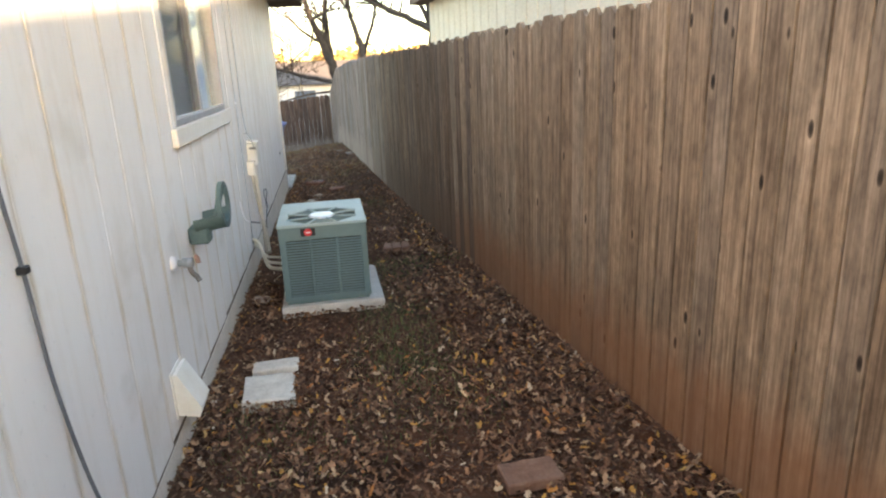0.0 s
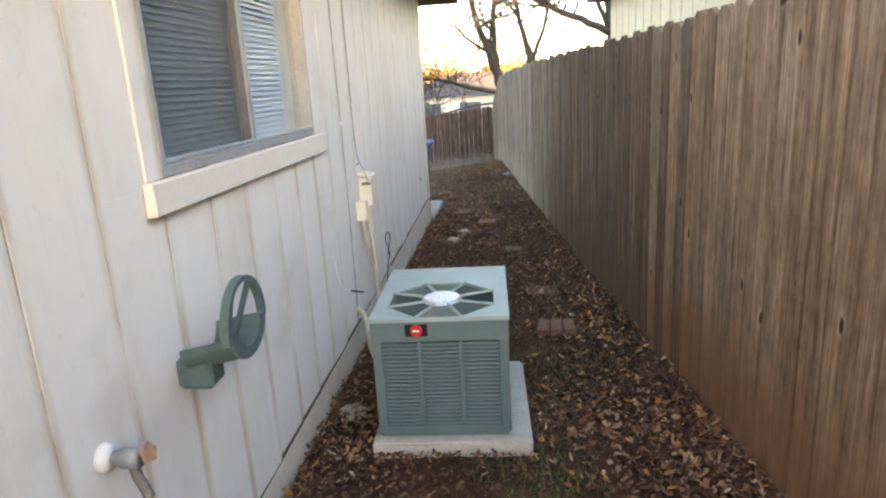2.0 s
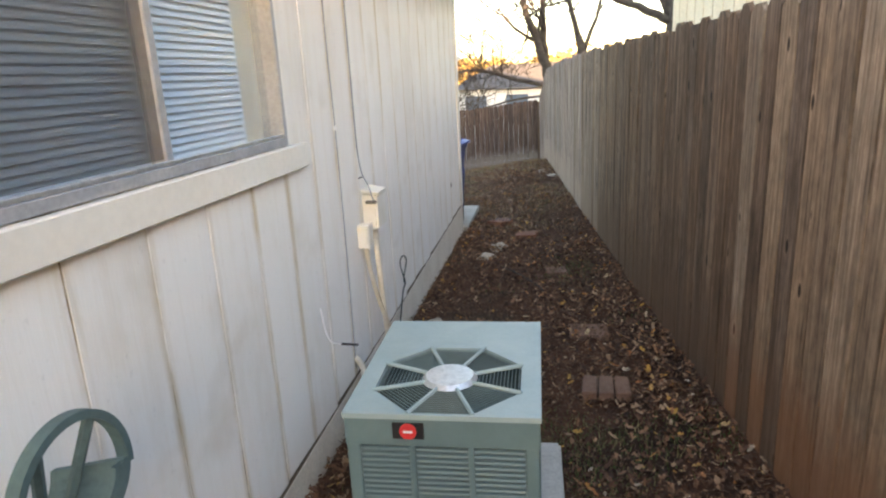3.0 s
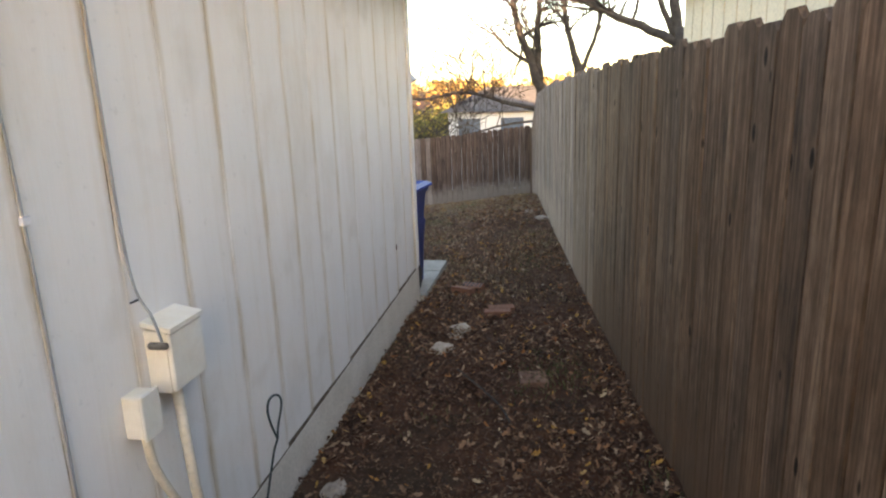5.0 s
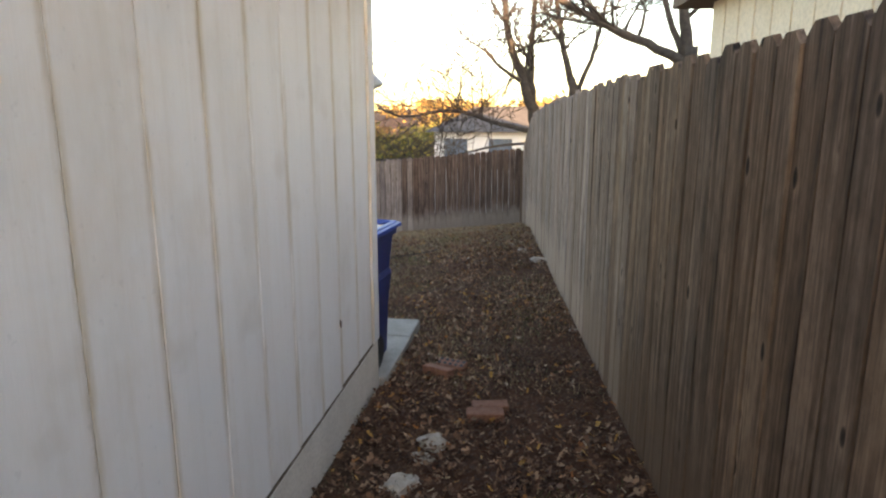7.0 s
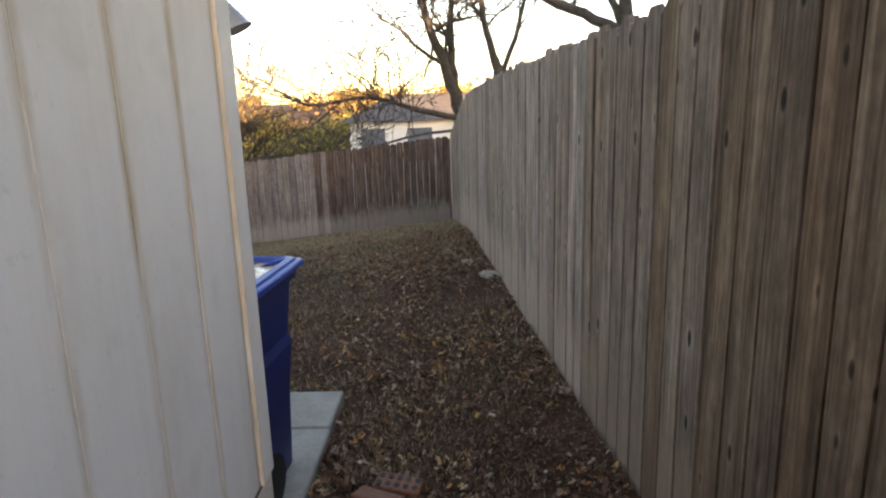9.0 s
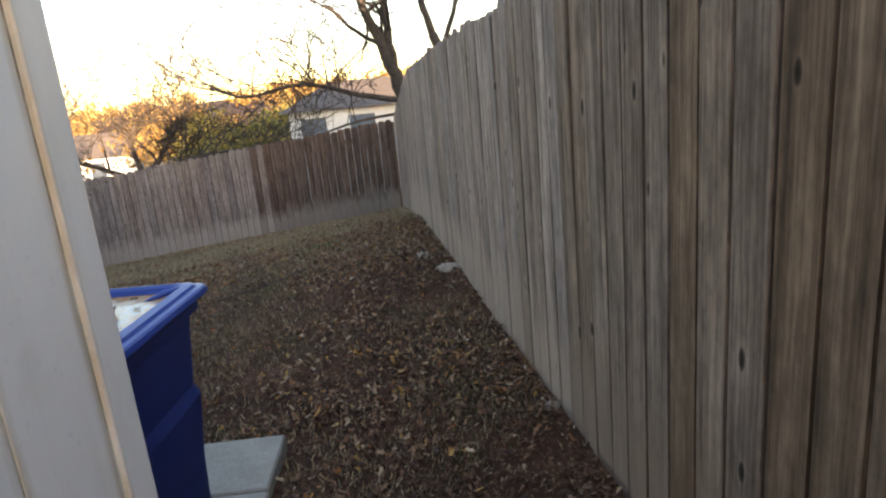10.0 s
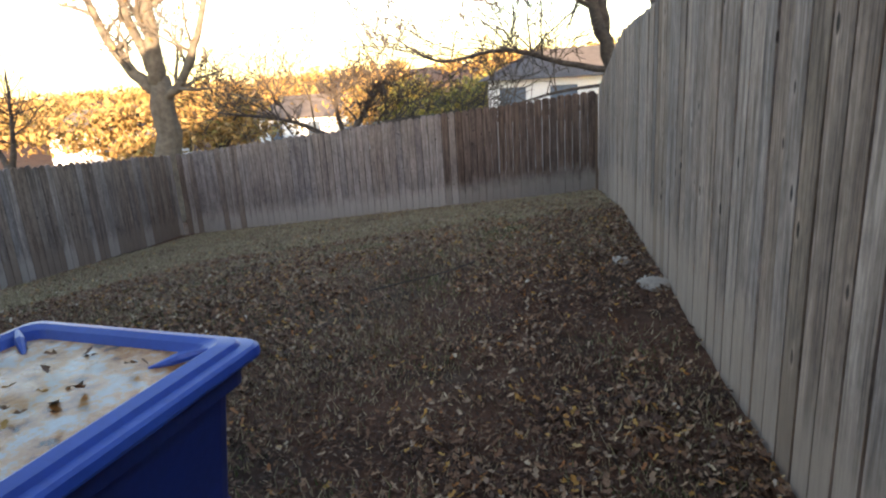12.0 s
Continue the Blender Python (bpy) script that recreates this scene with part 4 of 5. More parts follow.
# ---- bin ----
def build_bin():
    b = base("wheeled_bin", -0.275, 11.755, 0.048, -5, "blue plastic wheeled rubbish bin with sunken leaf-strewn lid", "bin")
    I = Matrix()

    def ring(bm, hw, hd, z, r, cx=0.0, cy=0.0, n=4):
        out = []
        for sx, sy, a0 in ((1, 1, 0), (-1, 1, 90), (-1, -1, 180), (1, -1, 270)):
            for k in range(n + 1):
                a = radians(a0 + 90 * k / n)
                out.append(bm.verts.new((cx + sx * (hw - r) + r * math.cos(a), cy + sy * (hd - r) + r * math.sin(a), z)))
        return out

    def skin(bm, rings, close=True):
        for p, q in zip(rings, rings[1:]):
            for k in range(len(p)):
                j = (k + 1) % len(p)
                bm.faces.new((p[k], p[j], q[j], q[k]))
        if close:
            bm.faces.new(rings[0][::-1])
            bm.faces.new(rings[-1])
    bm = bmesh.new()
    skin(bm, [ring(bm, 0.20, 0.20, 0.0, 0.05), ring(bm, 0.215, 0.21, 0.35, 0.05), ring(bm, 0.235, 0.232, 0.56, 0.05), ring(bm, 0.222, 0.222, 0.60, 0.05), ring(bm, 0.242, 0.238, 0.80, 0.05), ring(bm, 0.25, 0.245, 0.855, 0.05)])
    part("bin_body", bm, M_BLUE, b, smooth=False, m=I)
    bm = bmesh.new()
    skin(bm, [ring(bm, 0.250, 0.246, 0.828, 0.04), ring(bm, 0.264, 0.258, 0.836, 0.04), ring(bm, 0.266, 0.260, 0.860, 0.04), ring(bm, 0.256, 0.25, 0.879, 0.04)])
    part("rim", bm, M_BLUE, b, m=I)
    bm = bmesh.new()
    levels = [(0.280, 0.272, 0.880, 0.03), (0.290, 0.282, 0.880, 0.03), (0.292, 0.284, 0.886, 0.03), (0.290, 0.282, 0.900, 0.03), (0.284, 0.276, 0.905, 0.03), (0.268, 0.260, 0.907, 0.03),
              (0.262, 0.254, 0.916, 0.03), (0.240, 0.232, 0.921, 0.03), (0.226, 0.218, 0.914, 0.035), (0.208, 0.200, 0.894, 0.04)]
    skin(bm, [ring(bm, *l) for l in levels])
    lid = part("lid", bm, M_BLUE_LID, b, "faded blue ridged lid with sunken middle", m=I)
    for sx in (-1, 1):
        for y in (0.13,):
            v, f = tube([(sx * 0.15, y + 0.005, 0.899), (sx * 0.195, y + 0.035, 0.911), (sx * 0.235, y + 0.062, 0.917)], [0.004, 0.011, 0.005], 8)
            raw("ridge", v, f, M_BLUE_LID, lid, m=I)
    bm = bmesh.new()
    skin(bm, [ring(bm, 0.207, 0.199, 0.895, 0.04), ring(bm, 0.211, 0.203, 0.901, 0.04)])
    part("rain_film", bm, M_DREGS, lid, "pale film of rain water and dirt", m=I)
    part("handle", slab(-0.2, -0.30, 0.86, 0.2, -0.275, 0.885, 0.008), M_BLUE, b, m=I)
    for s in (-1, 1):
        bm = bmesh.new()
        bmesh.ops.create_cone(bm, cap_ends=True, segments=24, radius1=0.11, radius2=0.11, depth=0.045, matrix=Matrix.Translation((s * 0.235, -0.17, 0.11)) @ Matrix.Rotation(math.pi / 2, 4, "Y"))
        part("wheel", bm, M_BLACK, b, "black wheel", m=I)
    walkway = base("patio_slab", 0, 12.0, 0, label="pale concrete walkway slabs behind the house", category="paving")
    part("slab", slab(-4.0, HOUSE_END, -0.12, 0.05, 12.20, 0.046, 0.008), M_PATIO, walkway)
    part("slab", slab(-4.0, 12.215, -0.12, 0.042, 12.62, 0.044, 0.008), M_PATIO, walkway)


# ---- bricks, pavers and stones ----
def brick(x, y, rz, label, mat=None, size=(0.2, 0.095, 0.06), holes=0, lift=0.0, tilt=0.0, name="brick"):
    z = float(ground_z(x, y)) + lift
    b = base(name, x, y, z, rz, label, name)
    sx, sy, sz = size
    bm = slab(-sx / 2, -sy / 2, 0, sx / 2, sy / 2, sz, 0.006)
    for v in bm.verts:
        v.co += Vector((noise.noise(v.co * 9 + Vector((x, y, 0))), noise.noise(v.co * 9 + Vector((y, x, 5))), 0)) * 0.006
    part("block", bm, mat or M_BRICK, b, m=pose(0, 0, 0, tilt, 0, 0))
    # black discs on the face paint the shade inside core holes
    for k in range(holes):
        for row in (-1, 1):
            bm = bmesh.new()
            bmesh.ops.create_cone(bm, cap_ends=True, segments=10, radius1=0.012, radius2=0.012, depth=0.004, matrix=Matrix.Translation((-sx / 2 + sx * (k + 0.5) / holes, row * sy * 0.22, sz + 0.0005)))
            part("dark_core_disc", bm, M_BLACK, b, m=pose(0, 0, 0, tilt, 0, 0))


def rock(x, y, r, label, mat=None, flat=0.5, seed=0, name="stone"):
    rnd = random.Random(seed)
    bm = bmesh.new()
    bmesh.ops.create_icosphere(bm, subdivisions=3, radius=r)
    for v in bm.verts:
        n = v.co.normalized()
        v.co = n * r * (1 + 0.45 * noise.noise(n * 1.7 + Vector((seed * 3.1, 0, 0))) + 0.14 * noise.noise(n * 5 + Vector((seed, 2, 0))))
        v.co.z *= flat
        v.co.x *= 1.25
    ob = part(name, bm, mat or M_ROCK, m=pose(x, y, float(ground_z(x, y)) + r * flat * 0.35, 0, 0, rnd.uniform(0, 180)))
    tagged(ob, label, "stone")


def flag(x, y, w, d, rz, seed, label):
    """A broken piece of pale paving, with uneven sides."""
    rnd = random.Random(seed)
    n = 16
    out = []
    for k in range(n):
        a = 2 * math.pi * k / n
        c, s = math.cos(a), math.sin(a)
        q = max(abs(c), abs(s))
        out.append((w / 2 * c / q * rnd.uniform(0.93, 1.03), d / 2 * s / q * rnd.uniform(0.9, 1.04)))
    v = [(a, b, -0.03) for a, b in out] + [(a, b, 0.03) for a, b in out] + [(a * 0.95, b * 0.93, 0.036) for a, b in out]
    f = [tuple(range(2 * n, 3 * n))] + [(s + k, s + (k + 1) % n, s + n + (k + 1) % n, s + n + k) for s in (0, n) for k in range(n)]
    ob = raw("paving_fragment", v, f, M_FLAG, m=pose(x, y, float(ground_z(x, y)), rnd.uniform(-3, 3), rnd.uniform(-3, 3), rz))
    tagged(ob, label, "paving fragment", "broken paving by the vent")


def build_ground_things():
    flag(0.36, 5.37, 0.27, 0.15, 3, 1, "broken whitish concrete paving fragment among leaves")
    flag(0.35, 5.09, 0.28, 0.34, 4, 3, "large cracked whitish concrete paving fragment among leaves")
    brick(1.54, 4.03, 4, "weathered tan paver sunk in fallen leaves", M_PAVER, (0.25, 0.16, 0.05), lift=0.0, name="paver")
    for k in range(3):
        brick(1.21 + 0.085 * k, 7.72, 86 + 2 * k, "faded brick paver set in the soil", M_PAVER, (0.2, 0.078, 0.05), lift=0.004, name="paver")
    brick(1.24, 8.57, 3, "pinkish flat paver half buried in soil", M_PAVER, (0.25, 0.2, 0.05), lift=-0.034, name="paver")
    brick(1.03, 9.92, 8, "reddish flat paver half buried in soil", M_PAVER, (0.17, 0.17, 0.05), lift=-0.036, name="paver")
    brick(0.71, 11.05, 9, "red clay brick lying flat on soil", None, (0.21, 0.095, 0.055), lift=-0.005)
    brick(0.73, 11.16, 12, "red clay brick lying flat on soil", None, (0.21, 0.095, 0.055), lift=-0.01)
    brick(0.43, 11.73, -18, "red cored brick with holes in its face", None, (0.2, 0.09, 0.058), holes=5, tilt=12)
    brick(0.35, 11.62, -24, "red clay brick tilted in the leaves", None, (0.2, 0.09, 0.058), tilt=-8)
    rock(0.38, 10.32, 0.075, "whitish flat stone lying on dark soil", M_CHALK, 0.4, 4)
    rock(0.47, 10.74, 0.07, "pale crumbled stone lying on dark soil", M_CHALK, 0.35, 5)
    rock(0.44, 10.58, 0.045, "small pale crumbled stone on dark soil", M_CHALK, 0.35, 6)
    rock(0.38, 8.34, 0.075, "tan rough stone beside the foundation", None, 0.5, 7)
    rock(0.60, 8.40, 0.07, "tan rough stone beside the foundation", None, 0.5, 8)
    rock(0.18, 8.65, 0.05, "small grey stone against the foundation", None, 0.5, 9)
    rock(0.14, 6.62, 0.07, "flat tan stone between pad and wall", None, 0.35, 10)
    rock(0.97, 15.12, 0.115, "flat pale stone at the foot of the fence", None, 0.25, 11)
    rock(0.78, 15.62, 0.065, "rounded pale stone near the fence", None, 0.5, 12)
    rock(1.27, 12.66, 0.032, "small whitish stone at the fence foot", None, 0.5, 13)
    stick = base("fallen_twig", 0.75, 9.7, 0, label="thin bare twig lying on the leaves", category="twig")
    pipe("twig", curve_points([(0.55, 9.95, 0.03), (0.72, 9.7, 0.035), (0.86, 9.5, 0.02), (0.93, 9.3, 0.03)]), 0.006, M_BARK_DARK, stick, sides=6)
    stick = base("fallen_twig", -0.5, 15.2, 0, label="dark crooked twig lying across the yard", category="twig")
    pipe("twig", curve_points([(-0.9, 14.9, 0.0), (-0.5, 15.3, 0.0), (-0.3, 15.6, 0.0)]), 0.006, M_BARK_DARK, stick, sides=6)


# ---- leaves and grass ----
def inside_plan(x, y):
    """Open ground of the side yard and the back yard."""
    fx = np.interp(y, [p[1] for p in SIDE], [p[0] for p in SIDE]) - 0.03
    ok = (x < fx) & (((x > 0.01) & (y < 11.42)) | ((y >= 11.42) & (x > -8.25))) & (y < 23.2)
    ok &= ~((x > 0.31) & (x < 1.07) & (y > 6.22) & (y < 7.12))
    ok &= ~((x > 0.23) & (x < 0.48) & (y > 4.93) & (y < 5.44))
    ok &= ~((x < 0.06) & (y > 11.3) & (y < 12.64) & (x > -4.05))
    return ok


def leaf_field(name, xs, ys, size, lift, mat, label, seed):
    rng = np.random.default_rng(seed)
    n = len(xs)
    size = size * rng.uniform(0.55, 1.25, n)
    a, tilt, roll, curl = rng.uniform(0, 6.283, n), rng.normal(0, 0.5, n), rng.normal(0, 0.5, n), rng.uniform(0.1, 1.1, n)
    wid = rng.uniform(0.17, 0.36, n)
    u = np.array([-0.5, -0.22, -0.06, 0.2, 0.5, 0.17, -0.08, -0.25])
    s = np.array([0, 1, 0.5, 0.85, 0, -0.8, -0.45, -0.95])
    px, py = u[None] * size[:, None], s[None] * wid[:, None] * size[:, None]
    pz = np.abs(s)[None] * (curl * wid * size)[:, None] + (u[None] ** 2) * (curl * size)[:, None] * 0.8
    pz = pz + py * np.sin(roll)[:, None] + px * np.sin(tilt)[:, None]
    X = xs[:, None] + px * np.cos(a)[:, None] - py * np.sin(a)[:, None]
    Y = ys[:, None] + px * np.sin(a)[:, None] + py * np.cos(a)[:, None]
    Z = (ground_z(xs, ys) + lift + rng.uniform(0, 0.022, n) + 0.012)[:, None] + pz
    v = np.stack([X, Y, Z], -1).reshape(-1, 3)
    o = (np.arange(n) * 8)[:, None]
    f = np.concatenate([o + np.array([0, 1, 2, 3, 4])[None], o + np.array([0, 4, 5, 6, 7])[None]], 0)
    tagged(raw(name, v.tolist(), f.tolist(), mat), label, "leaves", kind="stuff")


def blade_field(name, xs, ys, h, mat, label, seed, w=0.0028):
    rng = np.random.default_rng(seed)
    n = len(xs)
    h = h * rng.uniform(0.5, 1.2, n)
    a, lean = rng.uniform(0, 6.283, n), rng.uniform(0.2, 1.2, n)
    z = ground_z(xs, ys) - 0.005
    b0 = np.stack([xs - w * np.sin(a), ys + w * np.cos(a), z], -1)
    b1 = np.stack([xs + w * np.sin(a), ys - w * np.cos(a), z], -1)
    tip = np.stack([xs + h * np.cos(a) * lean, ys + h * np.sin(a) * lean, z + h], -1)
    v = np.stack([b0, b1, tip], 1).reshape(-1, 3)
    f = np.arange(3 * n).reshape(n, 3)
    tagged(raw(name, v.tolist(), f.tolist(), mat), label, "grass", kind="stuff")


def patches(x, y, k, off):
    return np.array([noise.noise(Vector((a * k, b * k, off))) for a, b in zip(x, y)])


def build_litter():
    rng = np.random.default_rng(11)

    def scatter(n, x0, x1, y0, y1, keep):
        x, y = rng.uniform(x0, x1, n), rng.uniform(y0, y1, n)
        ok = inside_plan(x, y)
        x, y = x[ok], y[ok]
        ok = rng.uniform(0, 1, len(x)) < keep(x, y)
        return x[ok], y[ok]
    fence_x = lambda y: np.interp(y, [p[1] for p in SIDE], [p[0] for p in SIDE])
    green = lambda x, y: np.clip(0.8 * patches(x, y, 1.3, 20) - 0.12 + 0.5 * np.exp(-((x - 1.1) ** 2 + (y - 5.0) ** 2) / 0.55) + 0.18 * np.exp(-((x - 1.3) ** 2 + (y - 7.2) ** 2) / 0.3), 0, 1)
    x, y = scatter(60000, 0, 2.6, 0.5, 12, lambda x, y: np.clip(0.50 + 0.55 * patches(x, y, 1.1, 0) + 0.45 * np.exp(-np.abs(fence_x(y) - x) * 2.2) + 0.25 * np.exp(-x * 7) - 0.42 * smooth_step(6.0, 8.0, y) - 0.5 * green(x, y), 0.04, 1))
    leaf_field("fallen_leaves", x, y, 0.042, 0.0, M_LEAF, "dense fallen brown and yellow leaves over the soil", 1)
    x, y = scatter(130000, 0, 2.6, 0.5, 12.2, lambda x, y: np.clip(0.75 + 0.5 * patches(x, y, 2.0, 50) - 0.6 * green(x, y), 0.1, 1))
    leaf_field("leaf_litter", x, y, 0.022, -0.006, M_LITTER, "dark crumbled leaf litter and bark bits over soil", 8)
    x, y = scatter(150000, -4.5, 1.6, 12, 17, lambda x, y: np.clip(0.55 + 0.6 * patches(x, y, 1.5, 54) - 0.4 * smooth_step(13.0, 16.0, y), 0.1, 1))
    leaf_field("leaf_litter", x, y, 0.022, -0.006, M_LITTER, "dark crumbled leaf litter over the yard", 9)
    x, y = scatter(90000, -4.5, 1.6, 11.4, 18, lambda x, y: np.clip(0.48 + 0.8 * patches(x, y, 0.8, 4) + 0.7 * patches(x, y, 3.0, 14) - 0.32 * (1 - smooth_step(12.4, 14.5, y)), 0.05, 1))
    leaf_field("fallen_leaves", x, y, 0.036, 0.0, M_LEAF, "scattered fallen brown leaves over the back yard", 2)
    x, y = scatter(20000, -8.2, 1.2, 16, 23.2, lambda x, y: np.clip(0.45 + 0.6 * patches(x, y, 0.6, 8), 0.05, 1))
    leaf_field("fallen_leaves", x, y, 0.038, 0.0, M_LEAF, "thin scatter of brown leaves towards the back fence", 3)
    x, y = scatter(150000, 0, 2.6, 2, 12, green)
    blade_field("grass", x, y, 0.038, M_GRASS, "thin short green grass between the leaves", 4)
    x, y = scatter(260000, -8.2, 1.5, 11.4, 23.2, lambda x, y: np.clip(0.3 + 0.9 * patches(x, y, 0.7, 30) + 0.06 * (0 - x) + 0.45 * smooth_step(13.5, 17, y), 0.05, 1))
    blade_field("grass", x, y, 0.04, M_STRAW, "dry straw-coloured lawn grass in the yard", 5, 0.0042)
    x, y = scatter(90000, -4.5, 1.5, 12.2, 19, lambda x, y: np.clip(1.3 * patches(x, y, 1.6, 70) - 0.1, 0, 0.8))
    blade_field("grass", x, y, 0.05, M_GRASS, "sparse green grass tufts between the yard leaves", 12)
    lx, ly = rng.uniform(-0.43, -0.1, 20), rng.uniform(11.6, 11.93, 20)
    leaf_field("lid_leaves", lx, ly, 0.026, 0.936, M_LEAF, "wet brown leaves lying on the bin lid", 6)


# ---- neighbour, trees and distance ----
def build_neighbour():
    h = base("neighbour_house", 5, 10, 0, label="cream neighbouring house with brown eaves behind the fence", category="house")
    # unseen length and high ridge are added to keep sun off the side yard
    pts = [(2.87, 15.8), (4.9, -8.0), (14.9, -7.2), (12.9, 16.6)]
    top = 3.05
    for k, (a, b) in enumerate(zip(pts, pts[1:] + pts[:1])):
        d = (Vector(b) - Vector(a)).normalized()
        nrm = Vector((-d.y, d.x)) * 0.1
        q = [a, b, (b[0] + nrm.x, b[1] + nrm.y), (a[0] + nrm.x, a[1] + nrm.y)]
        v = [(x, y, -0.6) for x, y in q] + [(x, y, top) for x, y in q]
        raw("wall", v, [(3, 2, 1, 0), (4, 5, 6, 7), (0, 1, 5, 4), (1, 2, 6, 5), (2, 3, 7, 6), (3, 0, 4, 7)], M_NEIGHBOUR, h)
        if k == 0:
            n = 60
            for i in range(1, n):
                p = Vector(a).lerp(Vector(b), i / n) - nrm * 0.06
                part("batten", slab(p.x - 0.006, p.y - 0.012, 0.0, p.x + 0.012, p.y + 0.012, top - 0.02), M_NEIGHBOUR, h)
    e = [(2.5, 16.25), (4.45, -8.5), (15.3, -7.6), (13.3, 17.1)]
    ridge = [(7.9, 16.7, 6.3), (9.9, -8.0, 6.3)]
    v = [(x, y, top - 0.12) for x, y in e] + [(x, y, top + 0.1) for x, y in e] + ridge
    raw("roof", v, [(3, 2, 1, 0), (0, 1, 5, 4), (1, 2, 6, 5), (2, 3, 7, 6), (3, 0, 4, 7), (4, 5, 9, 8), (6, 7, 8, 9), (5, 6, 9), (7, 4, 8)], M_FASCIA, h, "brown eaves and unseen roof that blocks low sun")


def branch_tree(name, x, y, label, limbs, mat, spread=0.55, depth=3, seed=1, leaves=None, droop=0.1, leaf_count=0, z=None):
    """A bare tree: trunk, limbs given by their line and radii, and twigs grown from them."""
    rnd = random.Random(seed)
    z = float(ground_z(x, y)) if z is None else z
    t = base(name, x, y, z, label=label, category="tree")
    tv, tf, bv, bf = [], [], [], []
    tips = []

    def grow(p, d, length, r, level):
        pts, rad = [p], [r]
        n = 5
        for k in range(n):
            d = (d + Vector((rnd.gauss(0, 0.17), rnd.gauss(0, 0.17), rnd.gauss(0.03, 0.13) - droop * 0.1))).normalized()
            p = p + d * length / n
            pts.append(p)
            rad.append(r * (1 - 0.82 * (k + 1) / n))
            if level > 0 and k >= 1:
                for _ in range(rnd.choice((1, 1, 2))):
                    side = Vector((rnd.gauss(0, 1), rnd.gauss(0, 1), rnd.gauss(0.25, 0.6))).normalized()
                    grow(p, (d * (1 - spread) + side * spread).normalized(), length * rnd.uniform(0.4, 0.7), rad[-1] * 0.62, level - 1)
        tips.extend(pts[2:])
        tube(pts, [max(q, 0.010) for q in rad], 5 if level else 4, bv, bf, cap=False)
    for k, (line, r0, r1, twigs) in enumerate(limbs):
        pts = curve_points([Vector((x, y, z)) + Vector(q) for q in line], 5)
        rad = [r0 + (r1 - r0) * i / (len(pts) - 1) for i in range(len(pts))]
        pts = [p + Vector((rnd.gauss(0, 1), rnd.gauss(0, 1), rnd.gauss(0, 1))) * rad[i] * 0.16 if 0 < i else p for i, p in enumerate(pts)]
        if k:
            bv.clear(), bf.clear()
        tube(pts, rad, 10, *((tv, tf) if k == 0 else (bv, bf)))
        for i in range(int(twigs * 2.2)):
            j = rnd.randrange(len(pts) // 3, len(pts))
            d = (pts[j] - pts[j - 1]).normalized()
            side = Vector((rnd.gauss(0, 1), rnd.gauss(0, 1), rnd.gauss(0.3, 0.6))).normalized()
            grow(pts[j], (d * 0.45 + side * 0.65).normalized(), (pts[-1] - pts[0]).length * rnd.uniform(0.25, 0.55), rad[j] * 0.5, depth - 1)
        if k:
            raw("limb", list(bv), list(bf), mat, t, smooth=True)
    raw("trunk", tv, tf, mat, t, smooth=True)
    if leaf_count:
        v, f = [], []
        for _ in range(leaf_count):
            p = rnd.choice(tips) + Vector((rnd.gauss(0, 0.12), rnd.gauss(0, 0.12), rnd.gauss(0, 0.12)))
            a, b = Vector((rnd.gauss(0, 1), rnd.gauss(0, 1), rnd.gauss(0, 1))).normalized(), Vector((rnd.gauss(0, 1), rnd.gauss(0, 1), rnd.gauss(0, 1))).normalized()
            s, o = rnd.uniform(0.05, 0.11), len(v)
            v += [p, p + a * s, p + (a + b) * s * 0.8, p + b * s]
            f.append((o, o + 1, o + 2, o + 3))
        raw("crown", v, f, leaves, t, "few remaining dry leaves")
    return t


def crown_tree(name, x, y, h, r, mat, label, seed, trunk=M_BARK_DARK, leaves=1600, size=0.34, flat=0.8, low=0.25):
    rnd = random.Random(seed)
    z = float(ground_z(x, y))
    t = base(name, x, y, z, label=label, category="tree")
    v, f = tube(curve_points([(x, y, z - 0.3), (x + 0.1, y, z + h * 0.3), (x, y, z + h * 0.7)], 4), [h * 0.035] * 4 + [h * 0.02] * 4 + [h * 0.012], 7)
    for _ in range(7):
        a = rnd.uniform(0, 6.28)
        tube([(x, y, z + h * rnd.uniform(0.25, 0.55)), (x + r * 0.4 * math.cos(a), y + r * 0.4 * math.sin(a), z + h * 0.6), (x + r * 0.8 * math.cos(a), y + r * 0.8 * math.sin(a), z + h * rnd.uniform(0.55, 0.9))], [h * 0.014, h * 0.009, h * 0.003], 5, v, f)
    raw("trunk", v, f, trunk, t, smooth=True)
    clumps = [Vector((rnd.gauss(0, 0.5), rnd.gauss(0, 0.5), rnd.uniform(-0.8, 0.9))) for _ in range(16)]
    v, f = [], []
    for _ in range(leaves):
        c = rnd.choice(clumps)
        q = c + Vector((rnd.gauss(0, 0.24), rnd.gauss(0, 0.24), rnd.gauss(0, 0.2)))
        p = Vector((x + q.x * r, y + q.y * r, z + h * (low + (1 - low) * 0.5) + q.z * h * (1 - low) * 0.5 * flat))
        a, b = Vector((rnd.gauss(0, 1), rnd.gauss(0, 1), rnd.gauss(0, 1))).normalized(), Vector((rnd.gauss(0, 1), rnd.gauss(0, 1), rnd.gauss(0, 1))).normalized()
        s, o = size * rnd.uniform(0.5, 1.2), len(v)
        v += [p - a * s, p + b * s * 0.6, p + a * s, p - b * s * 0.6]
        f.append((o, o + 1, o + 2, o + 3))
    raw("crown", v, f, mat, t)
    return t


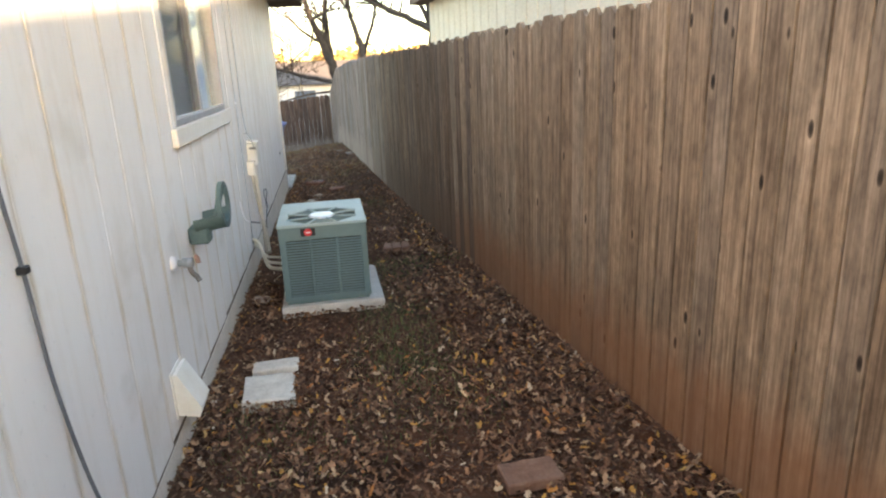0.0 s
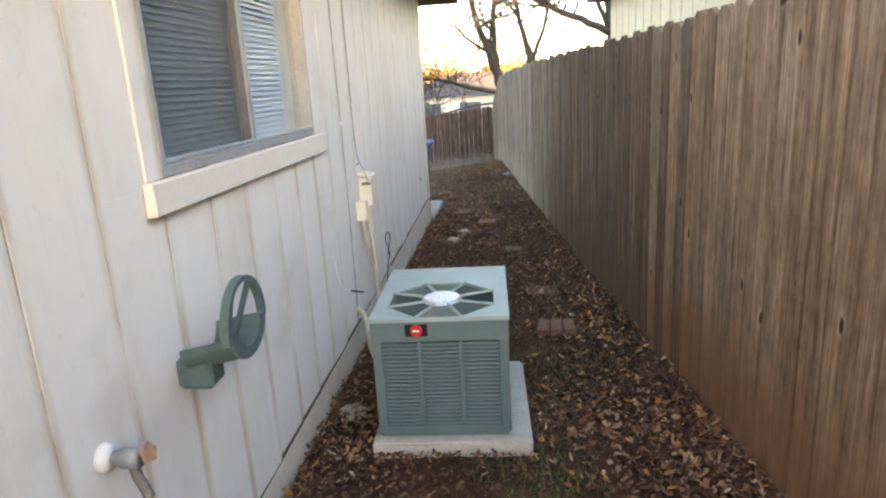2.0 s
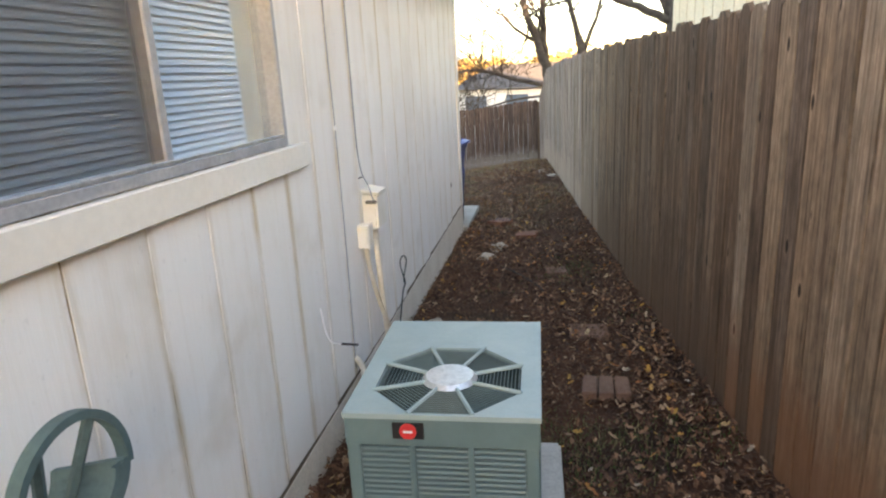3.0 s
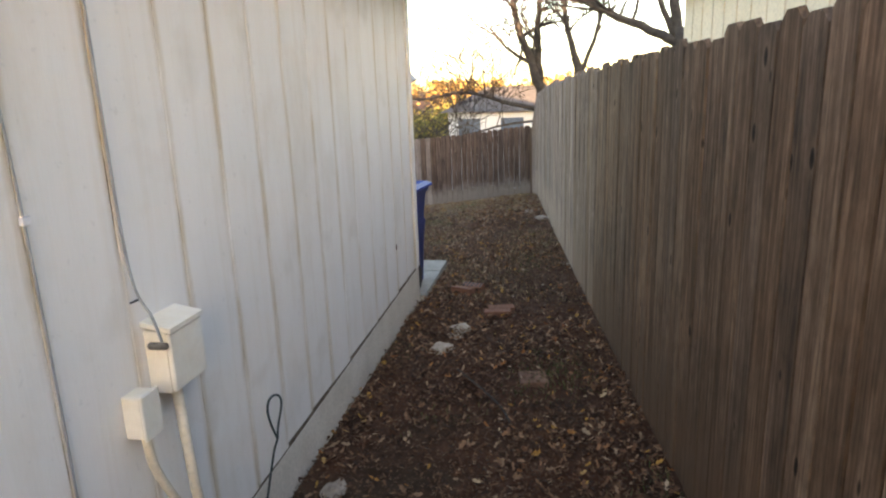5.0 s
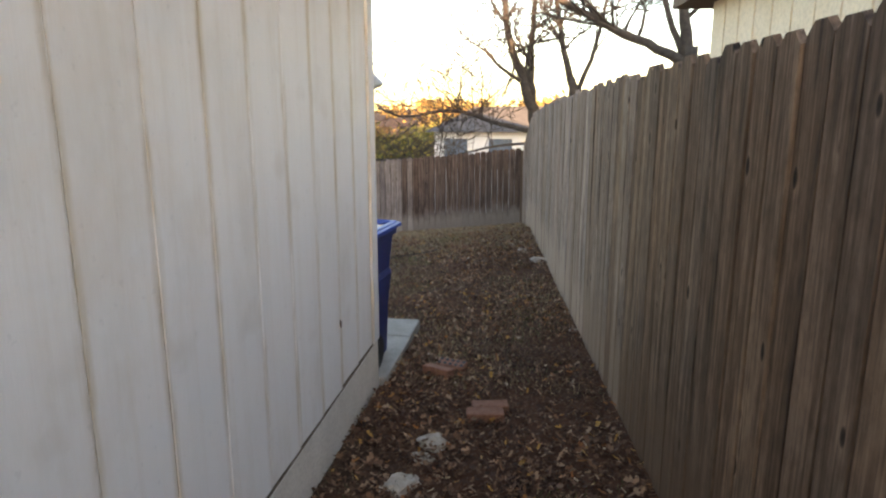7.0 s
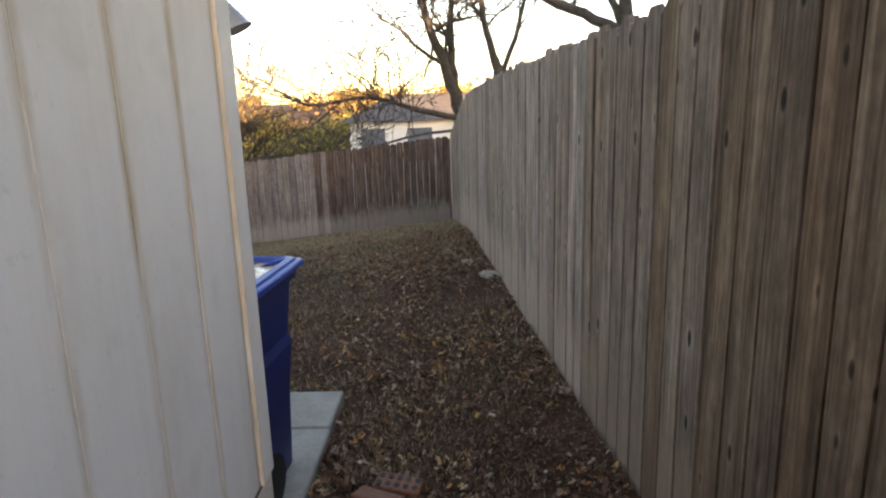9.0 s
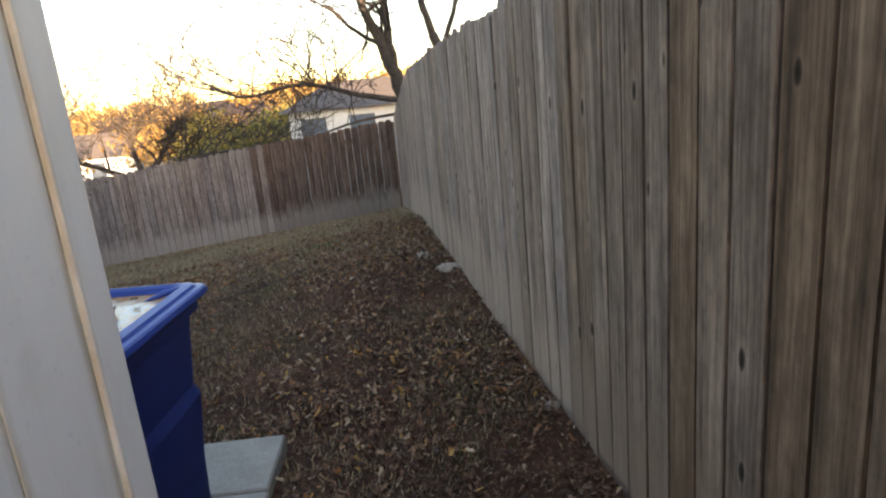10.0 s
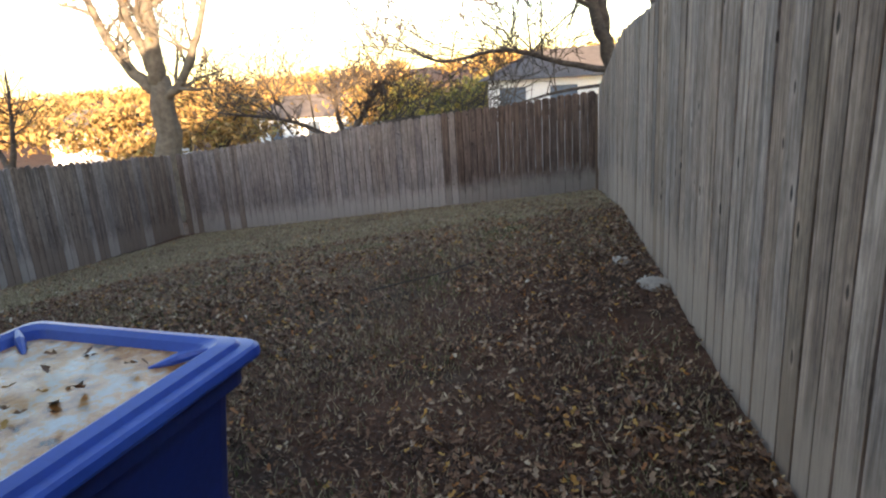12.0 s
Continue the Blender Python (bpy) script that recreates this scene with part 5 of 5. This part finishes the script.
def build_trees():
    branch_tree("bare_tree", 0.95, 27.5, "dark bare forked tree behind the corner of the fences",
                [([(0, 0, -0.2), (-0.05, 0, 1.4), (-0.05, 0, 2.7)], 0.30, 0.26, 0),
                 ([(-0.05, 0, 2.6), (-0.45, 0, 3.9), (-1.0, 0.1, 5.4), (-1.4, 0.2, 8.2)], 0.2, 0.06, 5),
                 ([(-0.3, 0, 3.6), (-0.35, 0.1, 5.2), (-0.2, 0.2, 8.0)], 0.13, 0.05, 4),
                 ([(-0.05, 0, 2.7), (-1.2, -0.3, 2.95), (-2.6, -0.6, 3.35), (-4.2, -0.8, 3.2), (-5.4, -0.9, 3.9)], 0.085, 0.02, 9),
                 ([(-0.05, 0, 2.4), (-1.4, -0.5, 2.3), (-2.6, -0.7, 2.0), (-3.6, -0.9, 1.8)], 0.045, 0.015, 4)], M_BARK_DARK, seed=4, depth=3)
    branch_tree("bare_tree", 2.0, 27.0, "dark leaning bare tree above the side fence",
                [([(0, 0, -0.2), (0.0, 0, 2.6), (-0.25, 0, 4.2)], 0.2, 0.13, 0),
                 ([(-0.25, 0, 4.1), (-0.6, 0, 5.6), (-1.0, 0, 8.0)], 0.11, 0.04, 7),
                 ([(-0.1, 0, 3.6), (0.5, 0, 5.5), (0.9, 0, 8.0)], 0.08, 0.03, 5)], M_BARK_DARK, seed=6, depth=3)
    branch_tree("bare_tree", 3.7, 21.0, "dark bare tree with a long sloping limb by the neighbour",
                [([(0, 0, -0.3), (0.0, 0, 2.0), (0.0, 0, 3.5)], 0.2, 0.15, 0),
                 ([(0, 0, 3.2), (-0.6, 0, 3.5), (-1.6, 0.1, 4.0), (-2.6, 0.1, 4.55), (-3.5, 0.1, 5.3)], 0.11, 0.045, 6),
                 ([(0, 0, 3.3), (-0.15, 0, 4.6), (-0.1, 0, 7.5)], 0.13, 0.05, 5),
                 ([(0, 0, 3.2), (-0.5, 0.1, 4.5), (-0.9, 0.1, 7.0)], 0.08, 0.03, 5)], M_BARK_DARK, seed=8, depth=3)
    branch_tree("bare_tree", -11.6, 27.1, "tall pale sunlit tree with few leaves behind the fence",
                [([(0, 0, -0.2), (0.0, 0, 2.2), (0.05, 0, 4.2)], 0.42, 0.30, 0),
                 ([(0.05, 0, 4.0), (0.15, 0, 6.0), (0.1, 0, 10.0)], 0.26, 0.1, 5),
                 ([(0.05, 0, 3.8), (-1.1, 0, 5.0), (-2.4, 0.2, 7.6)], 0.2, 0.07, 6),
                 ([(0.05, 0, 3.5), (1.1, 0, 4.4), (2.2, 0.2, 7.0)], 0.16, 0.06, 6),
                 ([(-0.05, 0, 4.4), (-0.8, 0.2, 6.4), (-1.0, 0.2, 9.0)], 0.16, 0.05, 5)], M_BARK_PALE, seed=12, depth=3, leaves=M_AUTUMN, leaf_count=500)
    branch_tree("bare_tree", -7.4, 29.6, "low spreading bare tree over the back fence",
                [([(0, 0, -0.2), (0.2, 0, 1.2), (0.4, 0, 2.0)], 0.2, 0.14, 0),
                 ([(0.4, 0, 1.9), (1.0, 0, 2.8), (1.9, 0, 3.9)], 0.12, 0.03, 7),
                 ([(0.3, 0, 1.8), (-1.4, 0, 2.6), (-4.0, 0, 3.0)], 0.1, 0.03, 8),
                 ([(0.4, 0, 2.0), (2.0, 0, 2.5), (4.2, 0, 2.6)], 0.1, 0.03, 8),
                 ([(0.3, 0, 1.9), (0.1, 0, 2.9), (0.3, 0, 3.6)], 0.1, 0.03, 5)], M_BARK_DARK, seed=15, depth=3)
    branch_tree("bare_tree", -13.0, 23.6, "small dark bare tree beside the yard",
                [([(0, 0, -0.2), (-0.2, 0, 1.2), (-0.5, 0, 2.0)], 0.14, 0.1, 0),
                 ([(-0.5, 0, 1.9), (-1.0, 0, 2.8), (-1.6, 0, 3.6)], 0.08, 0.02, 7), ([(-0.4, 0, 1.8), (-0.1, 0, 2.9), (0.1, 0, 4.2)], 0.08, 0.02, 6)], M_BARK_DARK, seed=17, depth=2)
    crown_tree("evergreen_tree", -8.2, 50, 6.4, 2.9, M_GREEN, "yellow-green broadleaf tree beyond the fence", 1, leaves=4600, size=0.19)
    crown_tree("evergreen_tree", -10.6, 52, 5.6, 2.4, M_GREEN, "dark green bushy tree beyond the fence", 2, leaves=4200, size=0.19)
    crown_tree("autumn_tree", -27, 45, 5.0, 3.4, M_AUTUMN, "golden bushy tree low behind the fence", 3, leaves=4200, size=0.19)
    crown_tree("autumn_tree", -21, 44, 5.4, 4.0, M_AUTUMN, "orange autumn tree low behind the fence", 4, leaves=4200, size=0.19)
    crown_tree("autumn_tree", -34, 40, 5.8, 4.4, M_AUTUMN, "golden autumn tree lit by low sun", 5, leaves=4600, size=0.19)
    crown_tree("autumn_tree", -16, 60, 6.6, 4.2, M_AUTUMN, "orange autumn tree beyond the fence", 6, leaves=4200, size=0.19)
    crown_tree("autumn_tree", -5.5, 62, 7.2, 4.0, M_AUTUMN, "orange autumn tree behind the distant house", 7, leaves=4200, size=0.19)


def build_distance():
    def house(x, y, w, d, wall_h, roof_h, rz, label, wins):
        z = float(ground_z(x, y))
        h = base("house", x, y, z, rz, label, "house")
        I = Matrix()
        part("wall", slab(-w / 2, -d / 2, -0.5, w / 2, d / 2, wall_h), M_FAR_WALL, h, m=I)
        e = 0.4
        v = [(-w / 2 - e, -d / 2 - e, wall_h), (w / 2 + e, -d / 2 - e, wall_h), (w / 2 + e, d / 2 + e, wall_h), (-w / 2 - e, d / 2 + e, wall_h), (-w / 2 + 1.5, 0, wall_h + roof_h), (w / 2 - 1.5, 0, wall_h + roof_h)]
        raw("roof", v, [(3, 2, 1, 0), (0, 1, 5, 4), (2, 3, 4, 5), (1, 2, 5), (3, 0, 4)], M_FAR_ROOF, h, "grey shingle roof", m=I)
        for k in range(wins):
            u = -w / 2 + w * (k + 0.5) / wins
            win = part("window", slab(u - 0.7, -d / 2 - 0.04, wall_h - 2.0, u + 0.7, -d / 2 - 0.004, wall_h - 0.6), M_FAR_WALL, h, m=I)
            part("pane", slab(u - 0.6, -d / 2 - 0.06, wall_h - 1.9, u + 0.6, -d / 2 - 0.042, wall_h - 0.35), M_FAR_GLASS, win, m=I)
    house(0.3, 44, 9.2, 7, 4.5, 1.3, -4, "white single-storey house with grey roof beyond the fence", 4)
    house(-26, 70, 11, 7, 3.2, 2.0, 8, "pale house among autumn trees on the slope", 3)
    house(-46, 66, 11, 7, 3.2, 2.0, 20, "pale house among autumn trees on the slope", 3)
    rnd = random.Random(77)
    v, f = [], []
    for _ in range(420):
        y = rnd.uniform(80, 330)
        x = rnd.uniform(-1.15, 0.5) * y
        z = float(ground_z(x, y))
        r, h = rnd.uniform(2.0, 5.5), rnd.uniform(2.5, 6.0)
        if noise.noise(Vector((x * 0.02, y * 0.02, 9))) < -0.12:
            continue
        for _ in range(70):
            n = Vector((rnd.gauss(0, 0.5), rnd.gauss(0, 0.5), rnd.gauss(0, 0.4)))
            p = Vector((x + n.x * r, y + n.y * r, z + h * 0.5 + n.z * h * 0.6))
            a, b = Vector((rnd.gauss(0, 1), rnd.gauss(0, 1), rnd.gauss(0, 1))).normalized(), Vector((rnd.gauss(0, 1), rnd.gauss(0, 1), rnd.gauss(0, 1))).normalized()
            s, o = rnd.uniform(0.5, 1.1), len(v)
            v += [p - a * s, p + b * s * 0.7, p + a * s, p - b * s * 0.7]
            f.append((o, o + 1, o + 2, o + 3))
    tagged(raw("far_woods", v, f, M_AUTUMN), "orange autumn woods on a far hillside", "woods", kind="stuff")


build_house()
build_window()
build_condenser()
build_electrics()
build_hose_hanger()
build_tap()
build_vent()
build_cocoon()
build_porch_lamp()
build_bin()
build_ground_things()
build_neighbour()
build_trees()
build_distance()
build_litter()
build_fences()
